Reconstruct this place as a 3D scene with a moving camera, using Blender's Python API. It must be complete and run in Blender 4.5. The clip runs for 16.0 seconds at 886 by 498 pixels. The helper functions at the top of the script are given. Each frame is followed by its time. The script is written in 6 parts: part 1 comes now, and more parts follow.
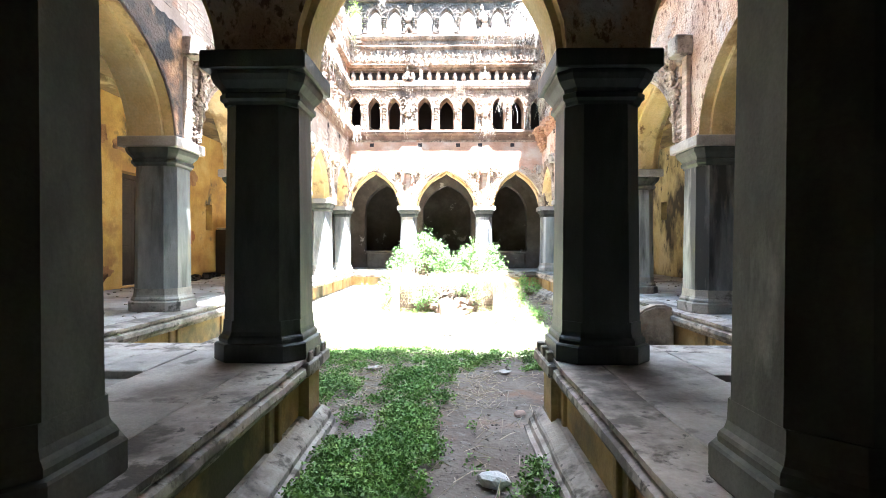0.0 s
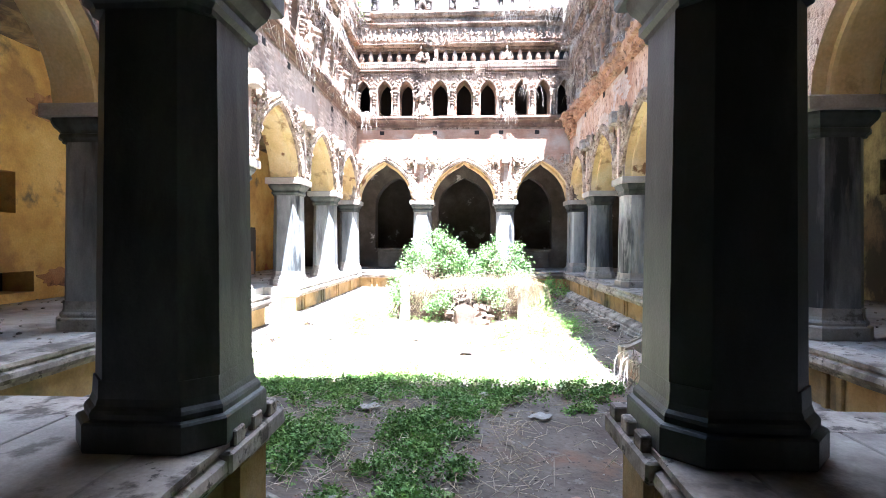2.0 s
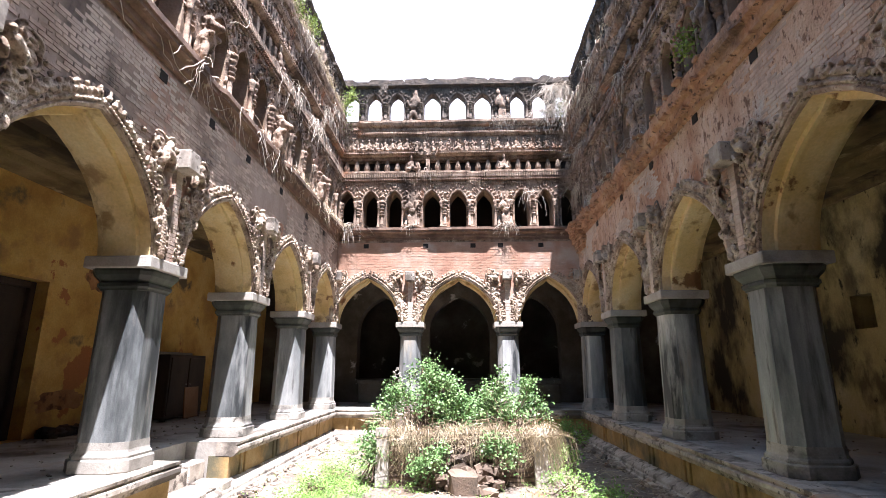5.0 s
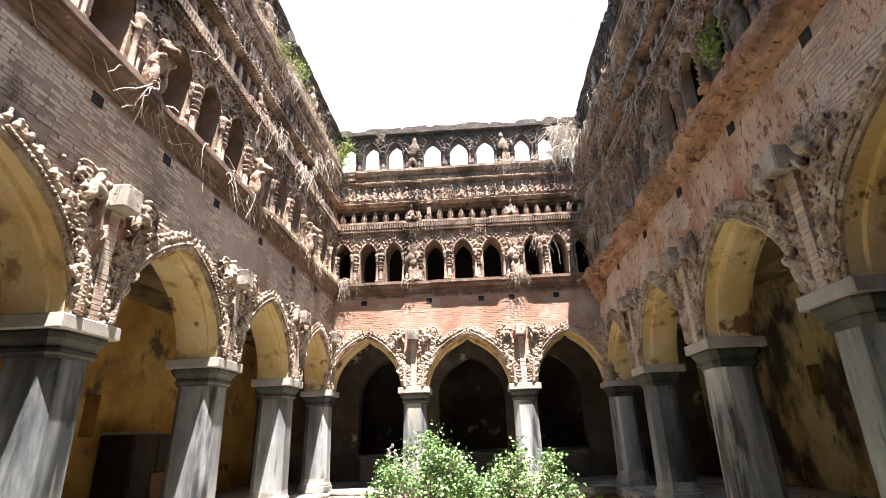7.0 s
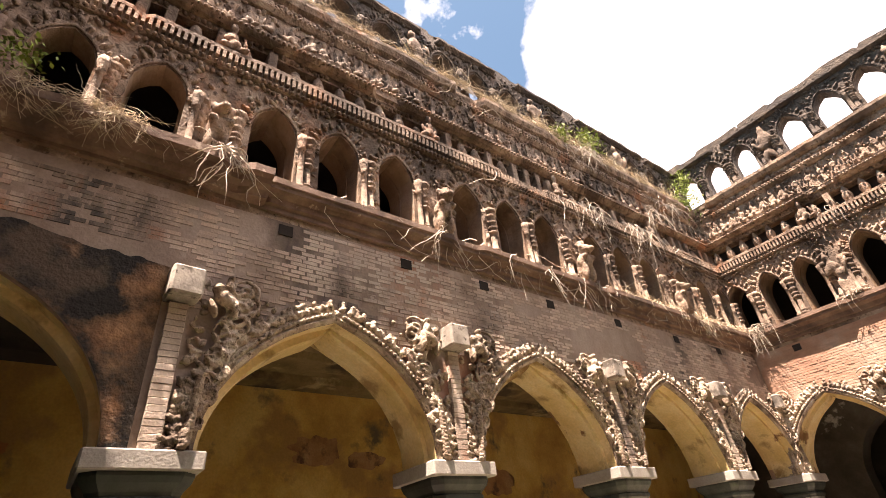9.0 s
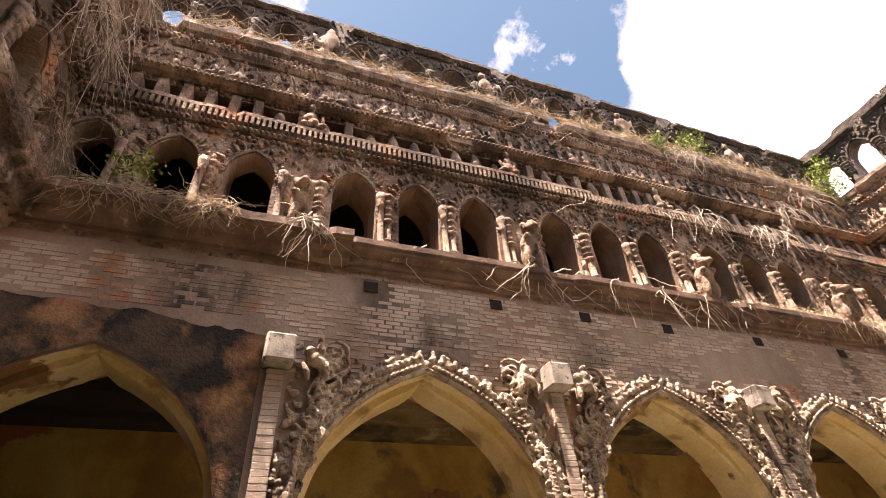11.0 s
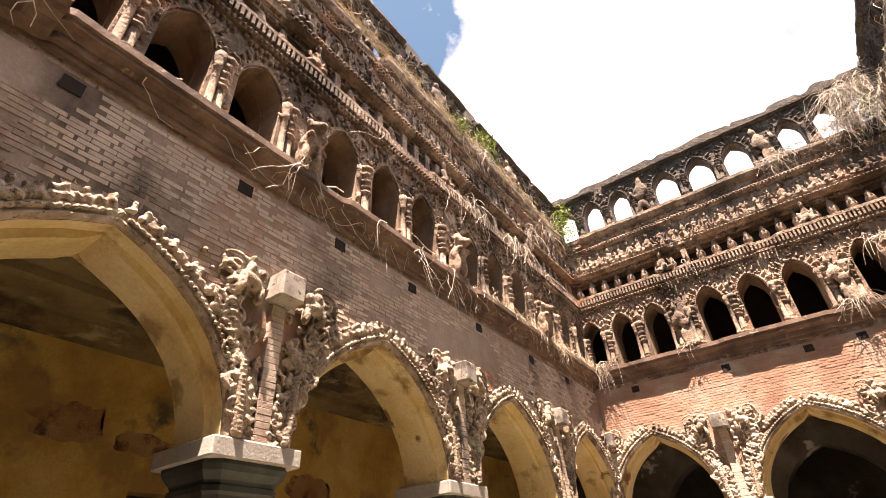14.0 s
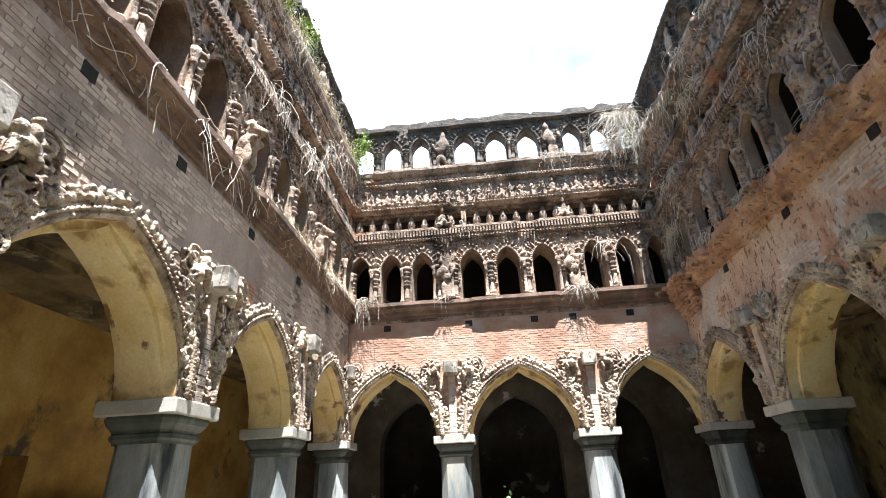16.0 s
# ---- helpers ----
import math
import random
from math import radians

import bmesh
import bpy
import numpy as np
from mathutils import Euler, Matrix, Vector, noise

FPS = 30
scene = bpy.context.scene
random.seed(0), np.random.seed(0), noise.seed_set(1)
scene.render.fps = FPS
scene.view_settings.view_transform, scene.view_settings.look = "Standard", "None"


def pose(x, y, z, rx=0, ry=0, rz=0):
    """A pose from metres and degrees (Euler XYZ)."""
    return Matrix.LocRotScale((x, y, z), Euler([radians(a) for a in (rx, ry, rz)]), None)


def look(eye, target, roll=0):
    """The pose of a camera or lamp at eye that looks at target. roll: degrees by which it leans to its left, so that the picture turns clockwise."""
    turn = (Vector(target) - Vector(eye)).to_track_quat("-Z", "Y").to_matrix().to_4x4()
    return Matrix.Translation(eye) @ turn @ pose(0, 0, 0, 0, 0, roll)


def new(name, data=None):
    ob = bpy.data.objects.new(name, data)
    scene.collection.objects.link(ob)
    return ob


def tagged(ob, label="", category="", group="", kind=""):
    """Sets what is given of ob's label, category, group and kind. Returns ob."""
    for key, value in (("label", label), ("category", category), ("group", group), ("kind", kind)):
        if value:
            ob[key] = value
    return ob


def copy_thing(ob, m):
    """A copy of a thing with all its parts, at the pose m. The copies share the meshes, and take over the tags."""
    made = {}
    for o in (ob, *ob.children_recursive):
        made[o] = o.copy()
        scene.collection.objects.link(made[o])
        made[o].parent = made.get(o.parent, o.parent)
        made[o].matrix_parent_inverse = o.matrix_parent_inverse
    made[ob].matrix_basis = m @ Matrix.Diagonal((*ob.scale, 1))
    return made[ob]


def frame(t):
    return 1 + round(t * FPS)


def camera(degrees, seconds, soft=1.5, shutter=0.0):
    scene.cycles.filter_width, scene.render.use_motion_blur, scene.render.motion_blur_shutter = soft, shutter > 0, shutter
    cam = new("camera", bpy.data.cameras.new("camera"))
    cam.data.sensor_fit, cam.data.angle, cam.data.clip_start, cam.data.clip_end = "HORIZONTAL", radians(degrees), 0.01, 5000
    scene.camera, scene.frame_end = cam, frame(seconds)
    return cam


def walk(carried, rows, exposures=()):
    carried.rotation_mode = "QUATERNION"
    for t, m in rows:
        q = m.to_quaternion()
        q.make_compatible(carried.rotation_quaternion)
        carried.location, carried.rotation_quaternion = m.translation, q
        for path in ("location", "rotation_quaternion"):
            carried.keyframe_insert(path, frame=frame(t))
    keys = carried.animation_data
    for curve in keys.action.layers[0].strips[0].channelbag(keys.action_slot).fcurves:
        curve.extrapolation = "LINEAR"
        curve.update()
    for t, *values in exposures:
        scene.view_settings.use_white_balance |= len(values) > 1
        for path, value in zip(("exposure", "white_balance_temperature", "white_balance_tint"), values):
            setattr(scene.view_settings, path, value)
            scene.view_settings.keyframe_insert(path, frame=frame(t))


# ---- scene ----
cam = camera(83.2, 16.0, 0.9)
EXPOSURES = [(0, 4.84, 5500, 11), (0.5, 4.79, 5500, 13), (1.0, 4.16, 5400, 14), (1.5, 4.12, 5400, 15), (2.3, 4.17, 5200, 20), (2.8, 3.32, 5300, 18), (3.5, 2.62, 5700, 28), (4.5, 2.35, 5700, 23), (7.0, 2.42, 6300, 19), (8.0, 2.36, 6300, 12), (8.5, 2.26, 6500, 12), (9.0, 2.29, 7700, 27), (12.0, 2.11, 7700, 31), (13.0, 2.16, 7900, 31), (14.5, 2.19, 7600, 25), (15.5, 2.32, 6300, 15), (16.0, 2.41, 5700, 9)]
PATH = [
    (0, (0.114, -0.011, 1.56), (0.082, 1.989, 1.552), 0.1),
    (0.5, (0.133, 0.399, 1.545), (0.086, 2.399, 1.528), 0.3),
    (1, (0.141, 0.788, 1.572), (0.072, 2.787, 1.55), 0.6),
    (1.5, (0.075, 1.166, 1.607), (-0.005, 3.164, 1.581), 0.5),
    (2, (0.085, 1.541, 1.604), (-0.014, 3.538, 1.582), 0.2),
    (2.5, (0.119, 1.957, 1.658), (0.008, 3.954, 1.652), 0.1),
    (3, (0.057, 2.379, 1.678), (-0.038, 4.376, 1.719), 0.2),
    (3.5, (0.035, 2.76, 1.691), (-0.045, 4.754, 1.82), 0.6),
    (4, (0.035, 3.154, 1.731), (-0.038, 5.138, 1.977), 0.9),
    (4.5, (0.023, 3.454, 1.749), (-0.045, 5.421, 2.103), 0.9),
    (4.7, (0.017, 3.562, 1.75), (-0.046, 5.521, 2.151), 0.4),
    (6.8, (0.198, 4.8, 1.861), (0.086, 6.674, 2.549), -1.3),
    (7, (0.192, 4.931, 1.863), (0.075, 6.801, 2.563), -1.7),
    (7.5, (0.293, 5.308, 1.886), (0.014, 7.14, 2.638), -2.4),
    (8, (0.292, 5.638, 1.929), (-0.326, 7.338, 2.783), -3.8),
    (8.5, (0.426, 5.865, 2.011), (-0.584, 7.288, 2.988), -5.4),
    (8.7, (0.499, 5.975, 2.04), (-0.651, 7.248, 3.068), -5.8),
    (9, (0.644, 6.048, 2.079), (-0.665, 7.105, 3.161), -6.3),
    (9.5, (0.82, 6.158, 2.093), (-0.62, 6.926, 3.249), -7.9),
    (9.7, (0.802, 6.186, 2.093), (-0.658, 6.874, 3.273), -7.8),
    (12, (0.702, 6.669, 2.164), (-0.723, 7.28, 3.427), -3.6),
    (12.5, (0.46, 6.761, 2.095), (-0.914, 7.514, 3.339), -3.0),
    (13, (0.285, 6.87, 2.088), (-0.987, 7.837, 3.291), -3.2),
    (13.5, (0.084, 6.903, 2.106), (-1.027, 8.104, 3.256), -3.4),
    (14, (-0.119, 6.971, 2.026), (-1.047, 8.343, 3.148), -3.5),
    (14.5, (-0.242, 6.976, 1.957), (-0.964, 8.482, 3.057), -3.4),
    (15, (-0.4, 7.145, 2.026), (-0.912, 8.773, 3.067), -2.9),
    (15.5, (-0.541, 7.227, 2.119), (-0.844, 8.964, 3.064), -2.7),
    (16, (-0.629, 7.371, 2.179), (-0.773, 9.177, 3.027), -2.6),
]
walk(cam, [(t, look(eye, target, roll)) for t, eye, target, roll in PATH],
     EXPOSURES)

# ---- light ----
SUN_DIR = Vector((1.36, -3.1, 10.25)).normalized()
world = bpy.data.worlds.new("sky")
scene.world = world
world.use_nodes = True
wn, wl = world.node_tree.nodes, world.node_tree.links
wn.clear()
sky = wn.new("ShaderNodeTexSky")
sky.sky_type, sky.sun_disc = "NISHITA", False
sky.ozone_density = 0.15
sky.sun_elevation = math.asin(SUN_DIR.z)
sky.sun_rotation = math.atan2(SUN_DIR.x, SUN_DIR.y)
coord = wn.new("ShaderNodeTexCoord")
cloud = wn.new("ShaderNodeTexNoise")
cloud.inputs["Scale"].default_value, cloud.inputs["Detail"].default_value, cloud.inputs["Roughness"].default_value = 2.4, 9, 0.6
side = wn.new("ShaderNodeVectorMath")
side.operation = "DOT_PRODUCT"
side.inputs[1].default_value = (0.5, 0.85, -0.1)
edge = wn.new("ShaderNodeMath")
edge.operation = "MULTIPLY_ADD"
edge.inputs[1].default_value = 0.45
ramp = wn.new("ShaderNodeMapRange")
ramp.inputs["From Min"].default_value, ramp.inputs["From Max"].default_value = 0.44, 0.50
mixc = wn.new("ShaderNodeMixRGB")
mixc.inputs[2].default_value = (12.2, 12.5, 12.9, 1)
bgd = wn.new("ShaderNodeBackground")
bgd.inputs["Strength"].default_value = 0.055
wout = wn.new("ShaderNodeOutputWorld")
wl.new(coord.outputs["Generated"], cloud.inputs["Vector"])
wl.new(coord.outputs["Generated"], side.inputs[0])
wl.new(cloud.outputs["Fac"], edge.inputs[0])
wl.new(side.outputs["Value"], edge.inputs[2])
wl.new(edge.outputs[0], ramp.inputs["Value"])
thin = wn.new("ShaderNodeVectorMath")
thin.operation = "DOT_PRODUCT"
thin.inputs[1].default_value = (0.17, 0.70, 0.69)
veil = wn.new("ShaderNodeMapRange")
veil.inputs["From Min"].default_value, veil.inputs["From Max"].default_value, veil.inputs["To Max"].default_value = 0.962, 0.998, 1.5
gaps = wn.new("ShaderNodeMath")
gaps.operation = "MULTIPLY"
left = wn.new("ShaderNodeMath")
left.operation = "MULTIPLY"
rest = wn.new("ShaderNodeMath")
rest.operation, rest.use_clamp = "SUBTRACT", True
rest.inputs[0].default_value = 1.0
wl.new(coord.outputs["Generated"], thin.inputs[0])
wl.new(thin.outputs["Value"], veil.inputs["Value"])
wl.new(veil.outputs["Result"], gaps.inputs[0])
wl.new(cloud.outputs["Fac"], gaps.inputs[1])
wl.new(ramp.outputs["Result"], left.inputs[0])
wl.new(gaps.outputs[0], rest.inputs[1])
wl.new(rest.outputs[0], left.inputs[1])
wisp = wn.new("ShaderNodeTexNoise")
wisp.inputs["Scale"].default_value, wisp.inputs["Detail"].default_value, wisp.inputs["Roughness"].default_value = 7.0, 10, 0.62
thread = wn.new("ShaderNodeMapRange")
thread.inputs["From Min"].default_value, thread.inputs["From Max"].default_value, thread.inputs["To Max"].default_value = 0.54, 0.74, 0.8
most = wn.new("ShaderNodeMath")
most.operation = "MAXIMUM"
wl.new(coord.outputs["Generated"], wisp.inputs["Vector"])
wl.new(wisp.outputs["Fac"], thread.inputs["Value"])
wl.new(left.outputs[0], most.inputs[0])
wl.new(thread.outputs["Result"], most.inputs[1])
wl.new(most.outputs[0], mixc.inputs[0])
clear = wn.new("ShaderNodeMixRGB")
clear.blend_type = "MULTIPLY"
clear.inputs[0].default_value = 1.0
clear.inputs[2].default_value = (0.78, 1.04, 1.0, 1)
wl.new(sky.outputs["Color"], clear.inputs[1])
wl.new(clear.outputs["Color"], mixc.inputs[1])
wl.new(mixc.outputs["Color"], bgd.inputs["Color"])
wl.new(bgd.outputs["Background"], wout.inputs["Surface"])
sun = new("sun", bpy.data.lights.new("sun", "SUN"))
sun.data.energy, sun.data.angle, sun.data.color = 5.0, radians(0.5), (1.0, 0.95, 0.86)
sun.matrix_world = look(SUN_DIR * 40, (0, 0, 0))


# ---- materials ----
def material(name, tones, scale=3.0, rough=0.85, bump=0.3, grain=40.0, stain=None, stain_scale=0.7, stain_lo=0.5, stain_hi=0.62,
             streak=0.0, metal=0.0, random_value=0.0, depth=0.012):
    """Two or three tones mixed by noise, fine grain relief, and stains of a second colour; streak stretches the stains downward."""
    m = bpy.data.materials.new(name)
    m.use_nodes = True
    n, l = m.node_tree.nodes, m.node_tree.links
    bsdf = n["Principled BSDF"]
    geo = n.new("ShaderNodeNewGeometry")
    big = n.new("ShaderNodeTexNoise")
    big.inputs["Scale"].default_value, big.inputs["Detail"].default_value, big.inputs["Roughness"].default_value = scale, 6, 0.65
    grow = n.new("ShaderNodeMapping")
    grow.inputs["Scale"].default_value = (1, 1, 1 - 0.8 * streak)
    l.new(geo.outputs["Position"], grow.inputs["Vector"])
    l.new(grow.outputs["Vector"], big.inputs["Vector"])
    r = n.new("ShaderNodeValToRGB")
    e = r.color_ramp.elements
    e[0].position, e[1].position = 0.33, 0.67
    e[0].color, e[1].color = (*tones[0], 1), (*tones[-1], 1)
    if len(tones) > 2:
        mid = e.new(0.5)
        mid.color = (*tones[1], 1)
    l.new(big.outputs["Fac"], r.inputs["Fac"])
    colour = r.outputs["Color"]
    if random_value:
        info = n.new("ShaderNodeObjectInfo")
        hsv = n.new("ShaderNodeHueSaturation")
        rr = n.new("ShaderNodeMapRange")
        rr.inputs["To Min"].default_value, rr.inputs["To Max"].default_value = 1 - random_value, 1 + random_value
        add = n.new("ShaderNodeMath")
        add.operation = "FRACT"
        plus = n.new("ShaderNodeMath")
        l.new(info.outputs["Random"], plus.inputs[0])
        l.new(geo.outputs["Random Per Island"], plus.inputs[1])
        l.new(plus.outputs[0], add.inputs[0])
        l.new(add.outputs[0], rr.inputs["Value"])
        l.new(rr.outputs["Result"], hsv.inputs["Value"])
        l.new(colour, hsv.inputs["Color"])
        colour = hsv.outputs["Color"]
    for k, (sc, tone, lo, hi) in enumerate(stain or ()):
        mapping = n.new("ShaderNodeMapping")
        mapping.inputs["Location"].default_value = (3.1 * k, 1.7 * k, 5.3 * k)
        mapping.inputs["Scale"].default_value = (1, 1, 1 - streak)
        l.new(geo.outputs["Position"], mapping.inputs["Vector"])
        s = n.new("ShaderNodeTexNoise")
        s.inputs["Scale"].default_value, s.inputs["Detail"].default_value, s.inputs["Roughness"].default_value = sc, 8, 0.6
        l.new(mapping.outputs["Vector"], s.inputs["Vector"])
        mr = n.new("ShaderNodeMapRange")
        mr.inputs["From Min"].default_value, mr.inputs["From Max"].default_value = lo, hi
        l.new(s.outputs["Fac"], mr.inputs["Value"])
        mx = n.new("ShaderNodeMixRGB")
        mx.inputs[2].default_value = (*tone, 1)
        l.new(mr.outputs["Result"], mx.inputs[0])
        l.new(colour, mx.inputs[1])
        colour = mx.outputs["Color"]
    fine = n.new("ShaderNodeTexNoise")
    fine.inputs["Scale"].default_value, fine.inputs["Detail"].default_value = grain, 5
    l.new(geo.outputs["Position"], fine.inputs["Vector"])
    dull = n.new("ShaderNodeMixRGB")
    dull.blend_type = "MULTIPLY"
    dull.inputs[0].default_value = 0.35
    l.new(colour, dull.inputs[1])
    l.new(fine.outputs["Fac"], dull.inputs[2])
    gain = n.new("ShaderNodeMixRGB")
    gain.blend_type = "MULTIPLY"
    gain.inputs[0].default_value = 1.0
    gain.inputs[2].default_value = (1.2, 1.2, 1.2, 1)
    l.new(dull.outputs["Color"], gain.inputs[1])
    l.new(gain.outputs["Color"], bsdf.inputs["Base Color"])
    bsdf.inputs["Roughness"].default_value, bsdf.inputs["Metallic"].default_value = rough, metal
    if bump:
        height = n.new("ShaderNodeMath")
        height.operation = "ADD"
        l.new(fine.outputs["Fac"], height.inputs[0])
        l.new(big.outputs["Fac"], height.inputs[1])
        b = n.new("ShaderNodeBump")
        b.inputs["Strength"].default_value, b.inputs["Distance"].default_value = bump, depth
        l.new(height.outputs[0], b.inputs["Height"])
        l.new(b.outputs["Normal"], bsdf.inputs["Normal"])
    return m


# Pale and black streaks double as weathering and as lit and shaded faces.
GRANITE = material("grey granite", [(0.053, 0.062, 0.066), (0.128, 0.144, 0.147), (0.285, 0.3, 0.293)], 1.6, 0.5, 0.14, 70,
                   [(1.1, (0.46, 0.47, 0.445), 0.45, 0.62), (1.7, (0.030, 0.034, 0.036), 0.54, 0.64), (9.0, (0.07, 0.072, 0.070), 0.60, 0.68), (3.0, (0.30, 0.26, 0.19), 0.64, 0.74)], streak=0.86, random_value=0.3)
SLAB = material("worn stone slab", [(0.26, 0.237, 0.208), (0.377, 0.347, 0.305), (0.507, 0.471, 0.416)], 1.5, 0.8, 0.3, 50,
                [(0.9, (0.12, 0.105, 0.09), 0.53, 0.66), (4.0, (0.15, 0.135, 0.115), 0.57, 0.66)], random_value=0.12)
MOULD = material("lime moulding", [(0.253, 0.213, 0.172), (0.391, 0.345, 0.293), (0.506, 0.454, 0.385)], 3.5, 0.85, 0.35, 45,
                 [(1.3, (0.10, 0.085, 0.07), 0.49, 0.61), (5.0, (0.12, 0.10, 0.08), 0.54, 0.62), (14.0, (0.10, 0.085, 0.07), 0.60, 0.66)], depth=0.010)
OCHRE = material("ochre plinth plaster", [(0.26, 0.17, 0.06), (0.38, 0.25, 0.10), (0.46, 0.34, 0.17)], 1.8, 0.85, 0.3, 45,
                 [(1.0, (0.11, 0.10, 0.06), 0.48, 0.62), (1.7, (0.50, 0.30, 0.18), 0.60, 0.70)])
YELLOW = material("yellow limewash", [(0.38, 0.20, 0.05), (0.58, 0.36, 0.095), (0.69, 0.49, 0.18)], 0.9, 0.9, 0.2, 35,
                  [(0.7, (0.40, 0.23, 0.08), 0.54, 0.61), (1.3, (0.13, 0.10, 0.06), 0.60, 0.68), (0.55, (0.40, 0.16, 0.06), 0.63, 0.64)])
SOFFIT = material("arch plaster", [(0.62, 0.45, 0.19), (0.71, 0.55, 0.28), (0.76, 0.64, 0.40)], 1.6, 0.9, 0.3, 35,
                  [(1.2, (0.24, 0.13, 0.06), 0.62, 0.645), (2.0, (0.36, 0.24, 0.11), 0.55, 0.64)])
BRICKBED = material("old brick", [(0.269, 0.196, 0.155), (0.381, 0.293, 0.235), (0.47, 0.381, 0.319)], 1.3, 0.9, 0.5, 30,
                    [(0.6, (0.46, 0.22, 0.13), 0.52, 0.64), (0.9, (0.09, 0.07, 0.06), 0.54, 0.68), (1.2, (0.50, 0.44, 0.38), 0.62, 0.72)], streak=0.5)
STUCCO = material("weathered stucco", [(0.145, 0.093, 0.065), (0.325, 0.233, 0.168), (0.47, 0.362, 0.275)], 4.5, 0.9, 0.8, 28,
                  [(1.1, (0.10, 0.07, 0.05), 0.50, 0.64), (1.6, (0.36, 0.18, 0.10), 0.56, 0.68), (7.0, (0.12, 0.085, 0.06), 0.56, 0.66), (17.0, (0.09, 0.06, 0.04), 0.58, 0.66)], streak=0.3, depth=0.025)
ARCHSTUCCO = material("pale arch stucco", [(0.25, 0.175, 0.12), (0.45, 0.35, 0.26), (0.60, 0.51, 0.41)], 4.5, 0.9, 1.0, 28,
                      [(1.3, (0.13, 0.09, 0.065), 0.52, 0.66), (6.0, (0.16, 0.11, 0.075), 0.57, 0.67), (18.0, (0.12, 0.085, 0.06), 0.58, 0.66)], depth=0.025)
RECESS = material("brown recess plaster", [(0.21, 0.135, 0.085), (0.32, 0.225, 0.152), (0.40, 0.305, 0.225)], 2.0, 0.9, 0.6, 30,
                  [(1.0, (0.12, 0.08, 0.055), 0.50, 0.64)], streak=0.5, depth=0.02)
LICHEN = material("blackened parapet stucco", [(0.033, 0.026, 0.021), (0.085, 0.063, 0.047), (0.169, 0.13, 0.098)], 3.5, 0.9, 1.0, 28,
                  [(1.0, (0.055, 0.045, 0.04), 0.48, 0.62), (2.6, (0.22, 0.17, 0.125), 0.65, 0.74)], depth=0.03)
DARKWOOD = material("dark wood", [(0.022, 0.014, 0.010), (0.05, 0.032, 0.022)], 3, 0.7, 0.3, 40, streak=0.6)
EARTH = material("dry earth", [(0.109, 0.083, 0.064), (0.178, 0.144, 0.115), (0.259, 0.221, 0.184)], 1.3, 0.95, 0.9, 25,
                 [(0.8, (0.12, 0.085, 0.06), 0.52, 0.64), (1.1, (0.22, 0.128, 0.078), 0.60, 0.70), (6.0, (0.22, 0.195, 0.165), 0.60, 0.66), (22.0, (0.07, 0.052, 0.04), 0.60, 0.66)])


# ---- building helpers ----
def part(name, bm, mat, parent=None, label="", smooth=False):
    """Links a bmesh as one mesh object, as a part of parent where there is one."""
    me = bpy.data.meshes.new(name)
    bmesh.ops.recalc_face_normals(bm, faces=bm.faces)
    bm.to_mesh(me)
    bm.free()
    if mat:
        me.materials.append(mat)
    if smooth:
        for p in me.polygons:
            p.use_smooth = True
    ob = new(name, me)
    if parent:
        ob.parent = parent
    if label:
        ob["label"] = label
    return ob


def box(bm, x0, x1, y0, y1, z0, z1, bevel=0.0):
    vs = [bm.verts.new((x, y, z)) for x in (x0, x1) for y in (y0, y1) for z in (z0, z1)]
    fs = [bm.faces.new([vs[i] for i in q]) for q in ((0, 1, 3, 2), (4, 6, 7, 5), (0, 4, 5, 1), (2, 3, 7, 6), (0, 2, 6, 4), (1, 5, 7, 3))]
    if bevel:
        es = list({e for f in fs for e in f.edges})
        bmesh.ops.bevel(bm, geom=es, offset=bevel, segments=1, affect="EDGES")
    return vs


def lathe(bm, profile, sides, ring, at=(0, 0)):
    """Stacks rings of a plan shape: profile rows of (half width, z)."""
    rows = []
    for h, z in profile:
        rows.append([bm.verts.new((at[0] + px * h, at[1] + py * h, z)) for px, py in ring])
    k = len(ring)
    for a, b in zip(rows, rows[1:]):
        for i in range(k):
            bm.faces.new((a[i], a[(i + 1) % k], b[(i + 1) % k], b[i]))
    bm.faces.new(rows[0][::-1])
    bm.faces.new(rows[-1])


def plan(c):
    """A square with its corners cut by the share c."""
    k = 1 - c
    return [(1, -k), (1, k), (k, 1), (-k, 1), (-1, k), (-1, -k), (-k, -1), (k, -1)]


def circle_plan(n):
    return [(math.cos(2 * math.pi * i / n), math.sin(2 * math.pi * i / n)) for i in range(n)]


def arch(s, rise, tip):
    """Height above the springing of a pointed arch at the share s of its half width."""
    s = min(1.0, abs(s))
    return (rise - tip) * math.sqrt(max(0.0, 1 - s ** 2.3)) + tip * (1 - s) ** 1.3


